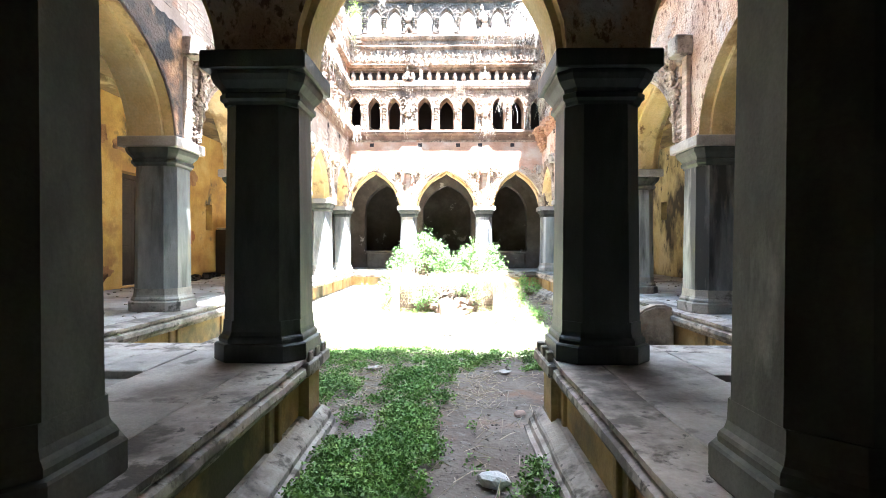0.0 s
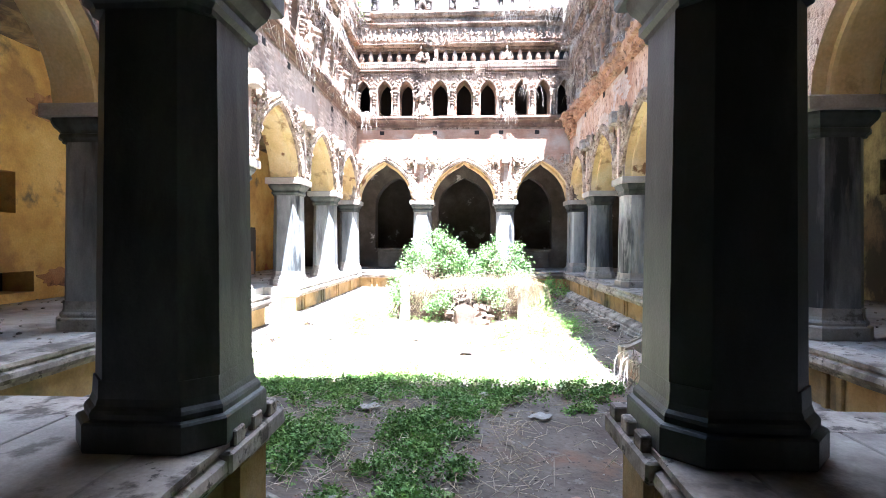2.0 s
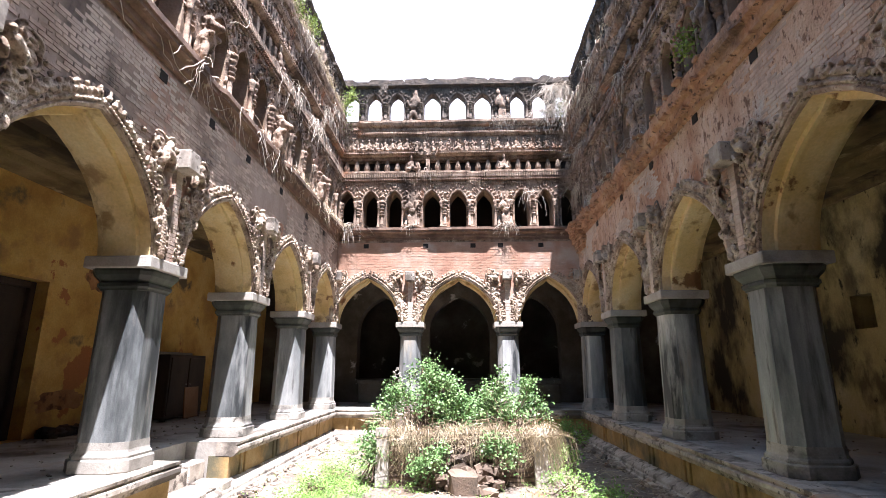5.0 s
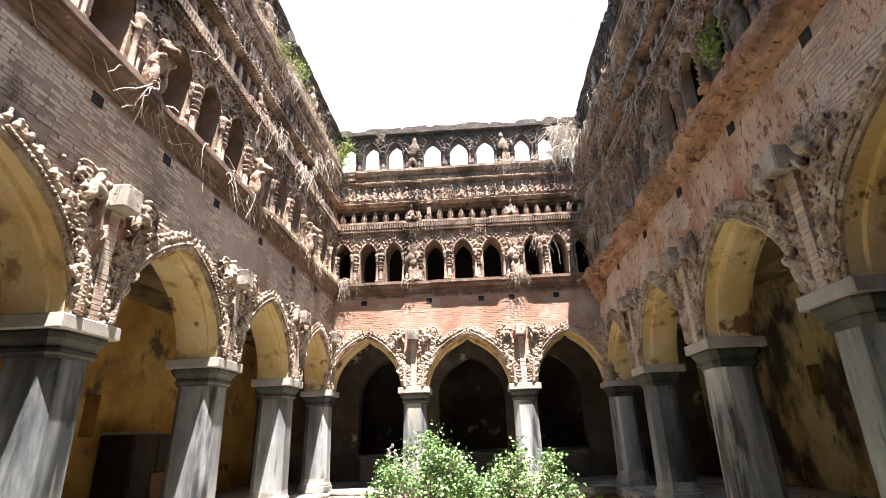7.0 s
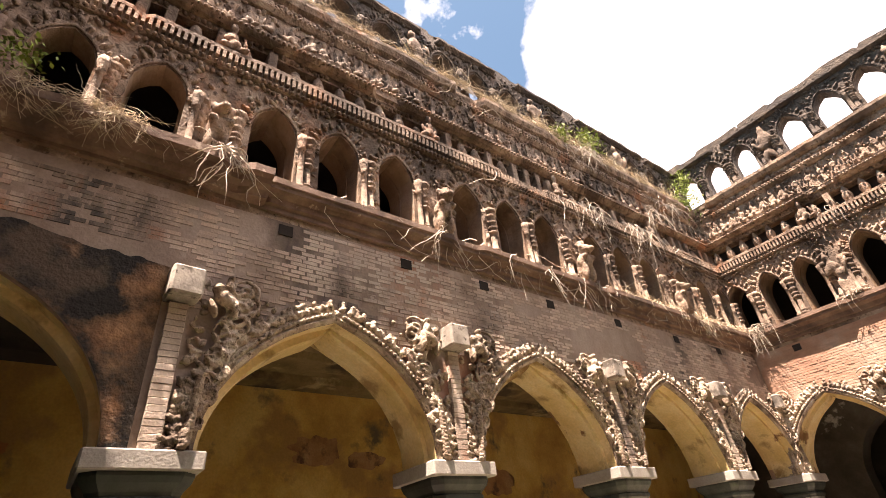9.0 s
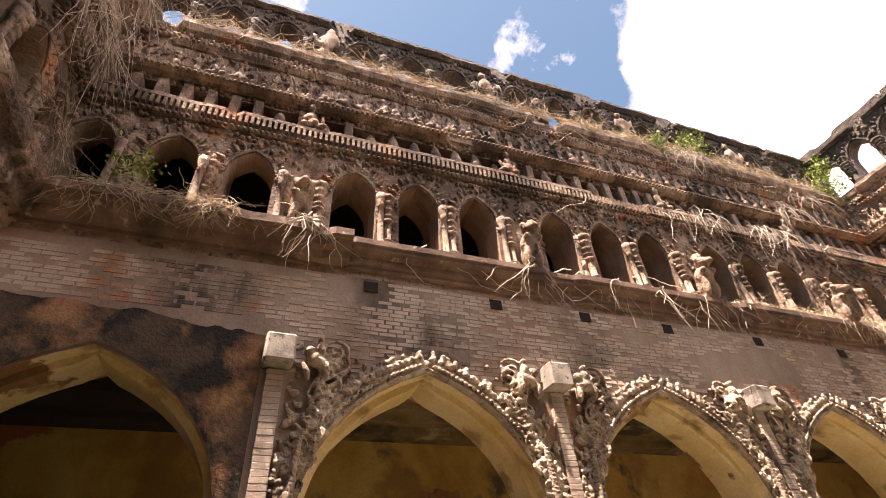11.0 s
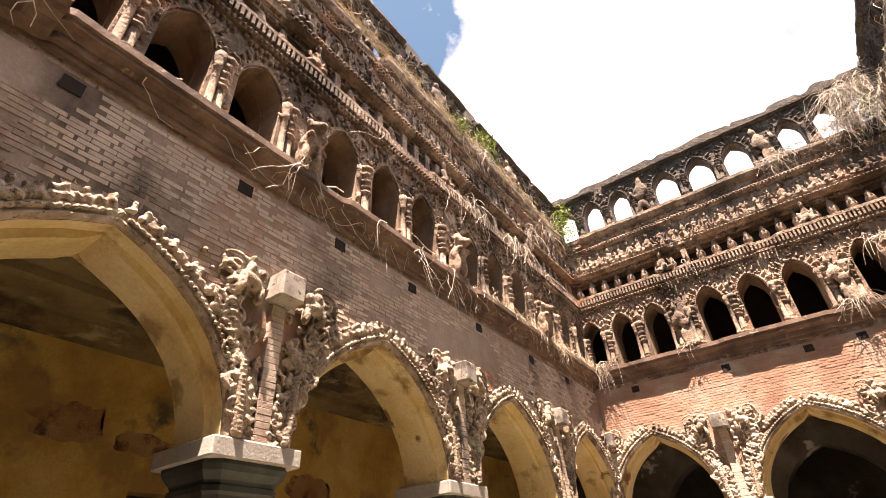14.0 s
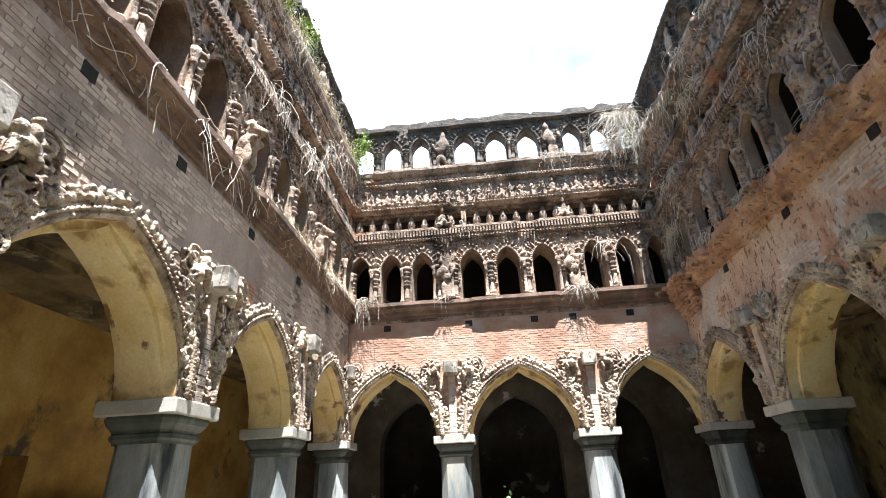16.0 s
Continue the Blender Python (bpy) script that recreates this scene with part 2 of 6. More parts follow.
def holed_wall(u0, u1, z0, z1, holes, y0, y1, n=14, top=None):
    """A wall slab with arched openings. holes: (centre, half width, sill, springing, rise, tip). Returns wall and soffit meshes."""
    bm, so = bmesh.new(), bmesh.new()
    us = {u0, u1}
    for c, h, *_ in holes:
        for i in range(n + 1):
            us.add(c - h * math.cos(math.pi * i / n))
    us = sorted(us)
    us = [a for i, a in enumerate(us) if i == 0 or a - us[i - 1] > 1e-4]
    tops = {u: (top(u) if top else z1) for u in us}

    def quad(b, *pts):
        b.faces.new([b.verts.new(p) for p in pts])

    def slab(a, b, za, zb, ta, tb):
        for y in (y0, y1):
            quad(bm, (a, y, za), (b, y, zb), (b, y, tb), (a, y, ta))

    for a, b in zip(us, us[1:]):
        m = (a + b) / 2
        inside = [h for h in holes if h[0] - h[1] < m < h[0] + h[1]]
        ta, tb = tops[a], tops[b]
        quad(bm, (a, y0, ta), (b, y0, tb), (b, y1, tb), (a, y1, ta))
        if not inside:
            slab(a, b, z0, z0, ta, tb)
            quad(bm, (a, y0, z0), (b, y0, z0), (b, y1, z0), (a, y1, z0))
            continue
        c, h, sill, spring, rise, tip = inside[0]
        ha, hb = (spring + arch((u - c) / h, rise, tip) for u in (a, b))
        slab(a, b, ha, hb, ta, tb)
        quad(so, (a, y0, ha), (b, y0, hb), (b, y1, hb), (a, y1, ha))
        if sill > z0:
            slab(a, b, z0, z0, sill, sill)
            quad(so, (a, y0, sill), (b, y0, sill), (b, y1, sill), (a, y1, sill))
    for c, h, sill, spring, rise, tip in holes:
        for u in (c - h, c + h):
            if spring > max(sill, z0):
                quad(so, (u, y0, max(sill, z0)), (u, y1, max(sill, z0)), (u, y1, spring), (u, y0, spring))
    for u in (u0, u1):
        quad(bm, (u, y0, z0), (u, y1, z0), (u, y1, tops[u]), (u, y0, tops[u]))
    for b in (bm, so):
        bmesh.ops.remove_doubles(b, verts=b.verts, dist=1e-4)
    return bm, so


# ---- plan of the place ----
XL, XR, YF, YB = -3.70, 3.50, 3.85, 17.35      # centre lines of the four arcades
SIDE = [YF + 2.7 * i for i in range(6)]
CROSS = [XL, -1.35, 1.25, XR]
FLOOR, CAP, EAVE, ROOF = 0.73, 2.95, 5.50, 10.25
GAL = 4.0                                       # depth of the galleries
T = 0.30                                        # half thickness of the arcade walls

WALLS = {
    "north": (Matrix.Translation((0, YB, 0)), CROSS),
    "west": (Matrix.Translation((XL, 0, 0)) @ pose(0, 0, 0, 0, 0, 90), SIDE),
    "east": (Matrix.Translation((XR, 0, 0)) @ pose(0, 0, 0, 0, 0, -90), [-v for v in reversed(SIDE)]),
    "south": (Matrix.Translation((0, YF, 0)) @ pose(0, 0, 0, 0, 0, 180), [-v for v in reversed(CROSS)]),
}


# ---- mesh kit ----
class Pile:
    """Many small pieces gathered into one mesh."""

    def __init__(self):
        self.v, self.f, self.n = [], [], 0

    def add(self, verts, faces):
        self.v.append(np.asarray(verts, float))
        self.f.extend([tuple(i + self.n for i in f) for f in faces])
        self.n += len(verts)

    def put(self, shape, at, size, turn=(0, 0, 0), rough=0.0):
        verts, faces = shape
        v = verts * (1 + np.random.uniform(-rough, rough, (len(verts), 1))) if rough else verts
        r = np.array(Euler(turn).to_matrix())
        self.add((v * np.array(size)) @ r.T + np.array(at), faces)

    def mesh(self, name, mat, smooth=True):
        me = bpy.data.meshes.new(name)
        me.from_pydata(np.concatenate(self.v).tolist(), [], self.f)
        me.materials.append(mat)
        if smooth:
            me.polygons.foreach_set("use_smooth", [True] * len(me.polygons))
        me.update()
        return me


def shape_of(maker):
    bm = bmesh.new()
    maker(bm)
    bm.verts.index_update()
    out = np.array([v.co[:] for v in bm.verts]), [tuple(v.index for v in f.verts) for f in bm.faces]
    bm.free()
    return out


PEBBLE = shape_of(lambda b: bmesh.ops.create_icosphere(b, subdivisions=1, radius=1))
BALL = shape_of(lambda b: bmesh.ops.create_icosphere(b, subdivisions=2, radius=1))
BLOCK = shape_of(lambda b: box(b, -0.5, 0.5, -0.5, 0.5, -0.5, 0.5))
WEDGE = shape_of(lambda b: box(b, -0.5, 0.5, -0.5, 0.5, -0.5, 0.5, 0.12))


def piece(name, me, parent, m, label="", kind=""):
    """One object on a shared mesh, under its parent."""
    ob = new(name, me)
    ob.parent = parent
    ob.matrix_basis = m
    return tagged(ob, label, kind=kind) if label or kind else ob


def fused(me, voxel):
    """The pieces of a mesh melted into one worn skin."""
    ob = new("melt", me)
    mod = ob.modifiers.new("melt", "REMESH")
    mod.mode, mod.voxel_size, mod.use_smooth_shade = "VOXEL", voxel, True
    out = bpy.data.meshes.new_from_object(ob.evaluated_get(bpy.context.evaluated_depsgraph_get()))
    out.name = me.name.split(".")[0]
    mats = list(me.materials)
    bpy.data.objects.remove(ob)
    bpy.data.meshes.remove(me)
    if not out.materials:
        out.materials.append(mats[0])
    return out


def strip(profile, u0, u1, step=0.12, amp=0.012, seed=0, drop=0.0):
    """A moulding swept along u. profile: closed rows of (y, z), y negative towards the court; the outer rows waver, as worn stone does."""
    bm = bmesh.new()
    n = max(1, int((u1 - u0) / step))
    back = max(y for y, z in profile)
    rows = []
    for i in range(n + 1):
        u = u0 + (u1 - u0) * i / n
        w = amp * noise.noise((u * 2.3, seed * 7.1, 0.3)) * 2 + amp * noise.noise((u * 9.0, seed * 3.7, 1.3))
        lost = drop if noise.noise((u * 1.1, seed * 5.5, 4.0)) > 0.33 else 0.0
        rows.append([bm.verts.new((u, y if y == back else y * (1 - lost) + w + amp * 0.6 * noise.noise((u * 6, z * 9, seed)),
                                   z + amp * 0.6 * noise.noise((u * 4, z * 7, seed + 9)))) for y, z in profile])
    k = len(profile)
    for a, b in zip(rows, rows[1:]):
        for i in range(k):
            bm.faces.new((a[i], a[(i + 1) % k], b[(i + 1) % k], b[i]))
    bm.faces.new(rows[0])
    bm.faces.new(rows[-1][::-1])
    return bm


def tube(pile, points, r0, r1):
    """A thin three-sided twig along points."""
    pts = np.asarray(points, float)
    k = len(pts)
    d = np.gradient(pts, axis=0)
    side = np.cross(d, (0.3, 0.5, 0.8))
    side /= np.linalg.norm(side, axis=1)[:, None] + 1e-9
    other = np.cross(d, side)
    other /= np.linalg.norm(other, axis=1)[:, None] + 1e-9
    r = np.linspace(r0, r1, k)[:, None]
    ring = np.concatenate([pts + r * side, pts + r * (-0.5 * side + 0.87 * other), pts + r * (-0.5 * side - 0.87 * other)])
    faces = [(i + a * k, i + 1 + a * k, i + 1 + b * k, i + b * k) for i in range(k - 1) for a, b in ((0, 1), (1, 2), (2, 0))]
    pile.add(ring, faces)


BRICK = material("thin old bricks", [(0.368, 0.27, 0.213), (0.529, 0.414, 0.333), (0.644, 0.535, 0.448)], 2.0, 0.9, 0.5, 60,
                 [(0.8, (0.58, 0.50, 0.42), 0.50, 0.62), (0.6, (0.07, 0.06, 0.052), 0.585, 0.68), (1.1, (0.42, 0.20, 0.12), 0.60, 0.70)],
                 streak=0.45, random_value=0.16)
REDBRICK = material("orange brick", [(0.37, 0.20, 0.135), (0.46, 0.28, 0.195), (0.50, 0.37, 0.29)], 1.6, 0.9, 0.5, 60,
                    [(0.7, (0.52, 0.44, 0.37), 0.52, 0.64), (0.6, (0.28, 0.13, 0.085), 0.56, 0.68)], random_value=0.10)
PLASTER = material("pink weathered plaster", [(0.47, 0.285, 0.18), (0.61, 0.425, 0.30), (0.67, 0.54, 0.43)], 2.2, 0.9, 0.8, 30,
                   [(0.8, (0.40, 0.18, 0.09), 0.54, 0.66), (1.6, (0.58, 0.55, 0.51), 0.57, 0.66), (0.6, (0.17, 0.12, 0.09), 0.62, 0.72), (6.0, (0.20, 0.11, 0.07), 0.58, 0.64), (15.0, (0.22, 0.13, 0.085), 0.56, 0.63)], streak=0.35, depth=0.045)
EAVESTONE = material("rust brown eave", [(0.15, 0.085, 0.055), (0.27, 0.165, 0.105), (0.36, 0.25, 0.175)], 3.0, 0.9, 0.9, 25,
                     [(1.0, (0.07, 0.05, 0.04), 0.50, 0.62), (1.5, (0.46, 0.36, 0.27), 0.58, 0.66), (12.0, (0.08, 0.055, 0.04), 0.55, 0.62)], depth=0.05)
RUSTEAVE = material("orange rust eave", [(0.27, 0.135, 0.075), (0.44, 0.25, 0.145), (0.52, 0.35, 0.23)], 3.0, 0.9, 0.8, 25,
                    [(1.0, (0.12, 0.075, 0.05), 0.54, 0.66), (12.0, (0.13, 0.08, 0.05), 0.57, 0.64)], depth=0.04)
# Brown moulding colour deepened to carry the shade under the ledge.
LEDGE = material("brown weathered moulding", [(0.11, 0.066, 0.046), (0.19, 0.118, 0.083), (0.28, 0.19, 0.138)], 2.2, 0.85, 0.4, 40,
                 [(1.2, (0.09, 0.06, 0.045), 0.54, 0.66), (7.0, (0.46, 0.36, 0.27), 0.62, 0.70)], depth=0.015)
SOOT = material("dark stained plaster", [(0.28, 0.135, 0.07), (0.42, 0.225, 0.115), (0.48, 0.30, 0.17)], 2.4, 0.9, 0.9, 30,
                [(0.9, (0.022, 0.02, 0.018), 0.38, 0.47), (1.6, (0.10, 0.07, 0.05), 0.50, 0.60)], depth=0.02)
DRYROOT = material("brown dry roots", [(0.17, 0.12, 0.08), (0.28, 0.21, 0.145), (0.40, 0.31, 0.22)], 4, 0.9, 0.0, 40, random_value=0.3)
# Near-black coat: shade of niches, window backs and entrance hall put into colour.
SHADEBLACK = material("smoke-blackened plaster", [(0.035, 0.03, 0.026), (0.06, 0.05, 0.042)], 1.0, 0.9, 0.3, 30)
PALESTONE = material("pale bracket stone", [(0.34, 0.31, 0.27), (0.46, 0.43, 0.385)], 3, 0.85, 0.3, 50, [(2.0, (0.25, 0.23, 0.2), 0.55, 0.68)])
STRAW = material("dry straw", [(0.42, 0.33, 0.21), (0.55, 0.46, 0.33), (0.62, 0.55, 0.44)], 4, 0.9, 0.0, 40, random_value=0.25)
ROOT = material("pale dead roots", [(0.36, 0.29, 0.22), (0.52, 0.45, 0.37), (0.60, 0.54, 0.46)], 4, 0.9, 0.0, 40, random_value=0.25)
TWIG = material("brown twigs", [(0.13, 0.09, 0.06), (0.22, 0.16, 0.11)], 4, 0.9, 0.0, 40, random_value=0.25)


def leafy(name, tones, rv=0.35):
    m = material(name, tones, 3, 0.6, 0.0, 30, random_value=rv)
    b = m.node_tree.nodes["Principled BSDF"]
    b.inputs["Subsurface Weight"].default_value = 0.0
    return m


LEAF = leafy("weed leaves", [(0.108, 0.228, 0.042), (0.18, 0.324, 0.066), (0.288, 0.432, 0.108)])
SHRUBLEAF = leafy("shrub leaves", [(0.08, 0.168, 0.048), (0.144, 0.256, 0.08), (0.232, 0.344, 0.144)])
LIME = leafy("bright weed leaves", [(0.14, 0.22, 0.03), (0.25, 0.32, 0.05)])


# ---- large structure: ground and plinths ----
def ground():
    n, m = 110, 150
    xs = np.concatenate([[-70, -30, -12], np.linspace(-4.2, 4.0, n), [12, 30, 70]])
    ys = np.concatenate([[-60, -25, -9], np.linspace(-4.0, 18.0, m), [26, 45, 80]])
    verts = []
    for y in ys:
        for x in xs:
            inner = 1.0 if -4.2 < x < 4.0 and -4 < y < 18 else 0.0
            h = inner * (0.035 * noise.noise((x * 0.9, y * 0.9, 0)) + 0.018 * noise.noise((x * 3.7, y * 3.7, 2)) + 0.008 * noise.noise((x * 11, y * 11, 5)))
            verts.append((x, y, h))
    w = len(xs)
    faces = [(j * w + i, j * w + i + 1, (j + 1) * w + i + 1, (j + 1) * w + i) for j in range(len(ys) - 1) for i in range(w - 1)]
    me = bpy.data.meshes.new("ground")
    me.from_pydata(verts, [], faces)
    me.materials.append(EARTH)
    me.polygons.foreach_set("use_smooth", [True] * len(me.polygons))
    tagged(new("ground", me), "bare brown earth strewn with litter and weeds", "ground", kind="structure")


ground()

WX, EX, SY, NY = -3.20, 3.00, 4.25, 16.95       # court edges of the plinths
PW, PE = -0.97, 0.87                            # passage edges
WWALL, EWALL, NWALL, SWALL = -6.45, 6.45, 20.05, -2.6
GAP = (9.72, 11.2)                              # broken steps in the west plinth

TOPM = [(0, FLOOR), (-0.0, 0.70), (0.02, 0.69), (0.02, 0.675), (-0.015, 0.66), (-0.02, 0.62), (0.0, 0.585), (0.03, 0.575), (0.035, 0.545),
        (0.09, 0.53), (0.30, 0.53), (0.30, FLOOR)]
BASEM = [(0.09, 0.24), (0.07, 0.24), (0.05, 0.222), (0.0, 0.20), (-0.045, 0.172), (-0.058, 0.155), (-0.062, 0.118), (-0.09, 0.102), (-0.097, 0.055),
         (-0.13, 0.04), (-0.14, -0.05), (0.30, -0.05), (0.30, 0.24)]


def plinth_edge(name, m, u0, u1, gaps=(), ends=()):
    """The moulded edge of a plinth: a coping, an ochre die with panel strips, a stepped foot."""
    root = new(name)
    root.matrix_world = m
    tagged(root, "moulded stone plinth edge with ochre panels", "plinth", kind="structure")
    cuts = [u0, *[c for g in gaps for c in g], u1]
    runs = list(zip(cuts[::2], cuts[1::2]))
    for k, (a, b) in enumerate(runs):
        part("coping", strip(TOPM, a, b, 0.1, 0.006, k + u0, 0.0), MOULD, root, "grey worn stone coping")
        bm = bmesh.new()
        box(bm, a, b, 0.10, 0.40, 0.20, 0.54)
        part("die", bm, OCHRE, root, "stained ochre plaster panel")
        u = a + 0.35
        while u < b - 0.2:
            for d in (0, 0.17):
                bm = bmesh.new()
                box(bm, u + d, u + d + 0.065, 0.07, 0.12, 0.232, 0.532, 0.008)
                part("panel_strip", bm, OCHRE, root)
            u += 1.35
    part("foot", strip(BASEM, u0, u1, 0.08, 0.0045, u0 + 3), MOULD, root, "stepped moulding along the foot")
    return root


plinth_edge("plinth_west", Matrix.Translation((WX, 0, 0)) @ pose(0, 0, 0, 0, 0, 90), SY, NY + 0.1, [GAP])
plinth_edge("plinth_east", Matrix.Translation((EX, 0, 0)) @ pose(0, 0, 0, 0, 0, -90), -NY - 0.1, -SY)
plinth_edge("plinth_north", Matrix.Translation((0, NY, 0)), WX - 0.1, EX + 0.1)
plinth_edge("plinth_south_west", Matrix.Translation((0, SY, 0)) @ pose(0, 0, 0, 0, 0, 180), -PW + 0.02, -WX + 0.3)
plinth_edge("plinth_south_east", Matrix.Translation((0, SY, 0)) @ pose(0, 0, 0, 0, 0, 180), -EX - 0.3, -PE - 0.02)
plinth_edge("plinth_passage_west", Matrix.Translation((PW, 0, 0)) @ pose(0, 0, 0, 0, 0, 90), SWALL, SY)
plinth_edge("plinth_passage_east", Matrix.Translation((PE, 0, 0)) @ pose(0, 0, 0, 0, 0, -90), -SY, -SWALL)

FLOORMAT = material("dusty cement floor", [(0.23, 0.213, 0.19), (0.345, 0.322, 0.287), (0.46, 0.431, 0.391)], 0.9, 0.9, 0.3, 30,
                    [(0.8, (0.13, 0.10, 0.08), 0.52, 0.64), (1.6, (0.36, 0.30, 0.24), 0.58, 0.68)])
bm = bmesh.new()
I = 0.28
for x0, x1, y0, y1 in ((WWALL, WX - I, SY, GAP[0] - 0.02), (WWALL, WX - 0.75, GAP[0] - 0.02, GAP[1] + 0.02), (WWALL, WX - I, GAP[1] + 0.02, NWALL), (EX + I, EWALL, SY, NWALL),
                       (WX - I, EX + I, NY + I, NWALL)):
    box(bm, x0, x1, y0, y1, 0.0, FLOOR - 0.004)
for x0, x1 in ((WWALL, PW - I), (PE + I, EWALL)):
    box(bm, x0, x1, SWALL, SY, 0.0, FLOOR - 0.045)
tagged(part("floor", bm, FLOORMAT), "dusty grey cement floor of the galleries", "floor", kind="structure")

# stone flags along the passage, the front edge and the court side of the galleries
flags = new("floor_flags")
tagged(flags, "large worn grey stone flags at the gallery edge", "floor", kind="structure")
random.seed(4)


def flag(x0, x1, y0, y1):
    bm = bmesh.new()
    g = 0.006
    box(bm, x0 + g, x1 - g, y0 + g, y1 - g, FLOOR - 0.07, FLOOR + 0.004 + random.uniform(-0.003, 0.004), 0.006)
    part("flag", bm, SLAB, flags)


for a, b, s in ((PW - 0.95, PW - 0.3, 1), (PE + 0.3, PE + 0.95, -1)):
    y = SWALL
    while y < SY - 0.4:
        n = min(SY - 0.3, y + random.uniform(1.1, 1.6))
        flag(a, b, y, n)
        y = n
for x0, x1 in ((WX - 0.2, PW - 0.95), (PE + 0.95, EX + 0.2)):
    x = x0
    while x < x1 - 0.1:
        n = min(x1, x + random.uniform(1.0, 1.4))
        flag(x, n, 3.25, SY - 0.3)
        x = n
for x0, x1 in ((WX - 0.85, WX - 0.3), (EX + 0.3, EX + 0.85)):
    y = SY
    while y < NY:
        n = min(NY, y + random.uniform(1.0, 1.7))
        if not (x0 < 0 and y < GAP[1] and n > GAP[0]):
            flag(x0, x1, y, n)
        y = n

# notched corner stones of the passage
for s, x in ((1, PW), (-1, PE)):
    bm = bmesh.new()
    for k in range(3):
        box(bm, -0.10, 0.035, -0.30 + k * 0.19, -0.20 + k * 0.19, 0.0, 0.075, 0.008)
    box(bm, -0.12, 0.045, -0.36, 0.27, -0.10, 0.0, 0.012)
    ob = part("corner_stone", bm, MOULD)
    ob.matrix_world = pose(x, SY - (0.26 if s > 0 else 0.345), FLOOR - 0.03, 0, 0, 0 if s > 0 else 180)
    tagged(ob, "notched grey stone block at the plinth corner", "stone block", "passage corner stones")

# broken steps in the west plinth
for k, (x0, x1, z) in enumerate(((WX - 0.40, WX + 0.02, 0.27), (WX - 0.76, WX - 0.40, 0.49))):
    bm = bmesh.new()
    y = GAP[0] - 0.05
    while y < GAP[1]:
        n = min(GAP[1] + 0.05, y + random.uniform(0.3, 0.6))
        box(bm, x0 + random.uniform(-0.02, 0.02), x1 + random.uniform(-0.05, 0.03), y, n - 0.012, 0, z + random.uniform(-0.04, 0.015), 0.02)
        y = n
    tagged(part("step", bm, MOULD), "crumbling pale stone step set in the plinth", "step", "west steps")


# ---- arcade walls ----
def hole_list(marks):
    return [((a + b) / 2, (b - a) / 2 - 0.285, CAP - 1, CAP, 1.20, 0.30) for a, b in zip(marks, marks[1:])]


def arch_rib(h, n=48):
    """A second, lower order set back inside an arch of half width h, folded to a sharp keel at the crown."""
    bm = bmesh.new()
    rows = []
    for i in range(n + 1):
        s = -math.cos(math.pi * i / n)
        z = CAP + arch(s, 1.20, 0.30)
        keel = 0.055 * math.exp(-(s / 0.07) ** 2)
        k = h - 0.055
        zi = CAP + arch(s, 1.13, 0.30) + keel
        rows.append([bm.verts.new(v) for v in ((s * (h + 0.01), -T + 0.13, z + 0.01), (s * k, -T + 0.13, zi), (s * (k - 0.004), -T + 0.17, zi - 0.01), (s * k, T - 0.1, zi), (s * (h + 0.01), T - 0.1, z + 0.01))])
    for a, b in zip(rows, rows[1:]):
        for i in range(4):
            bm.faces.new((a[i], a[i + 1], b[i + 1], b[i]))
    return bm


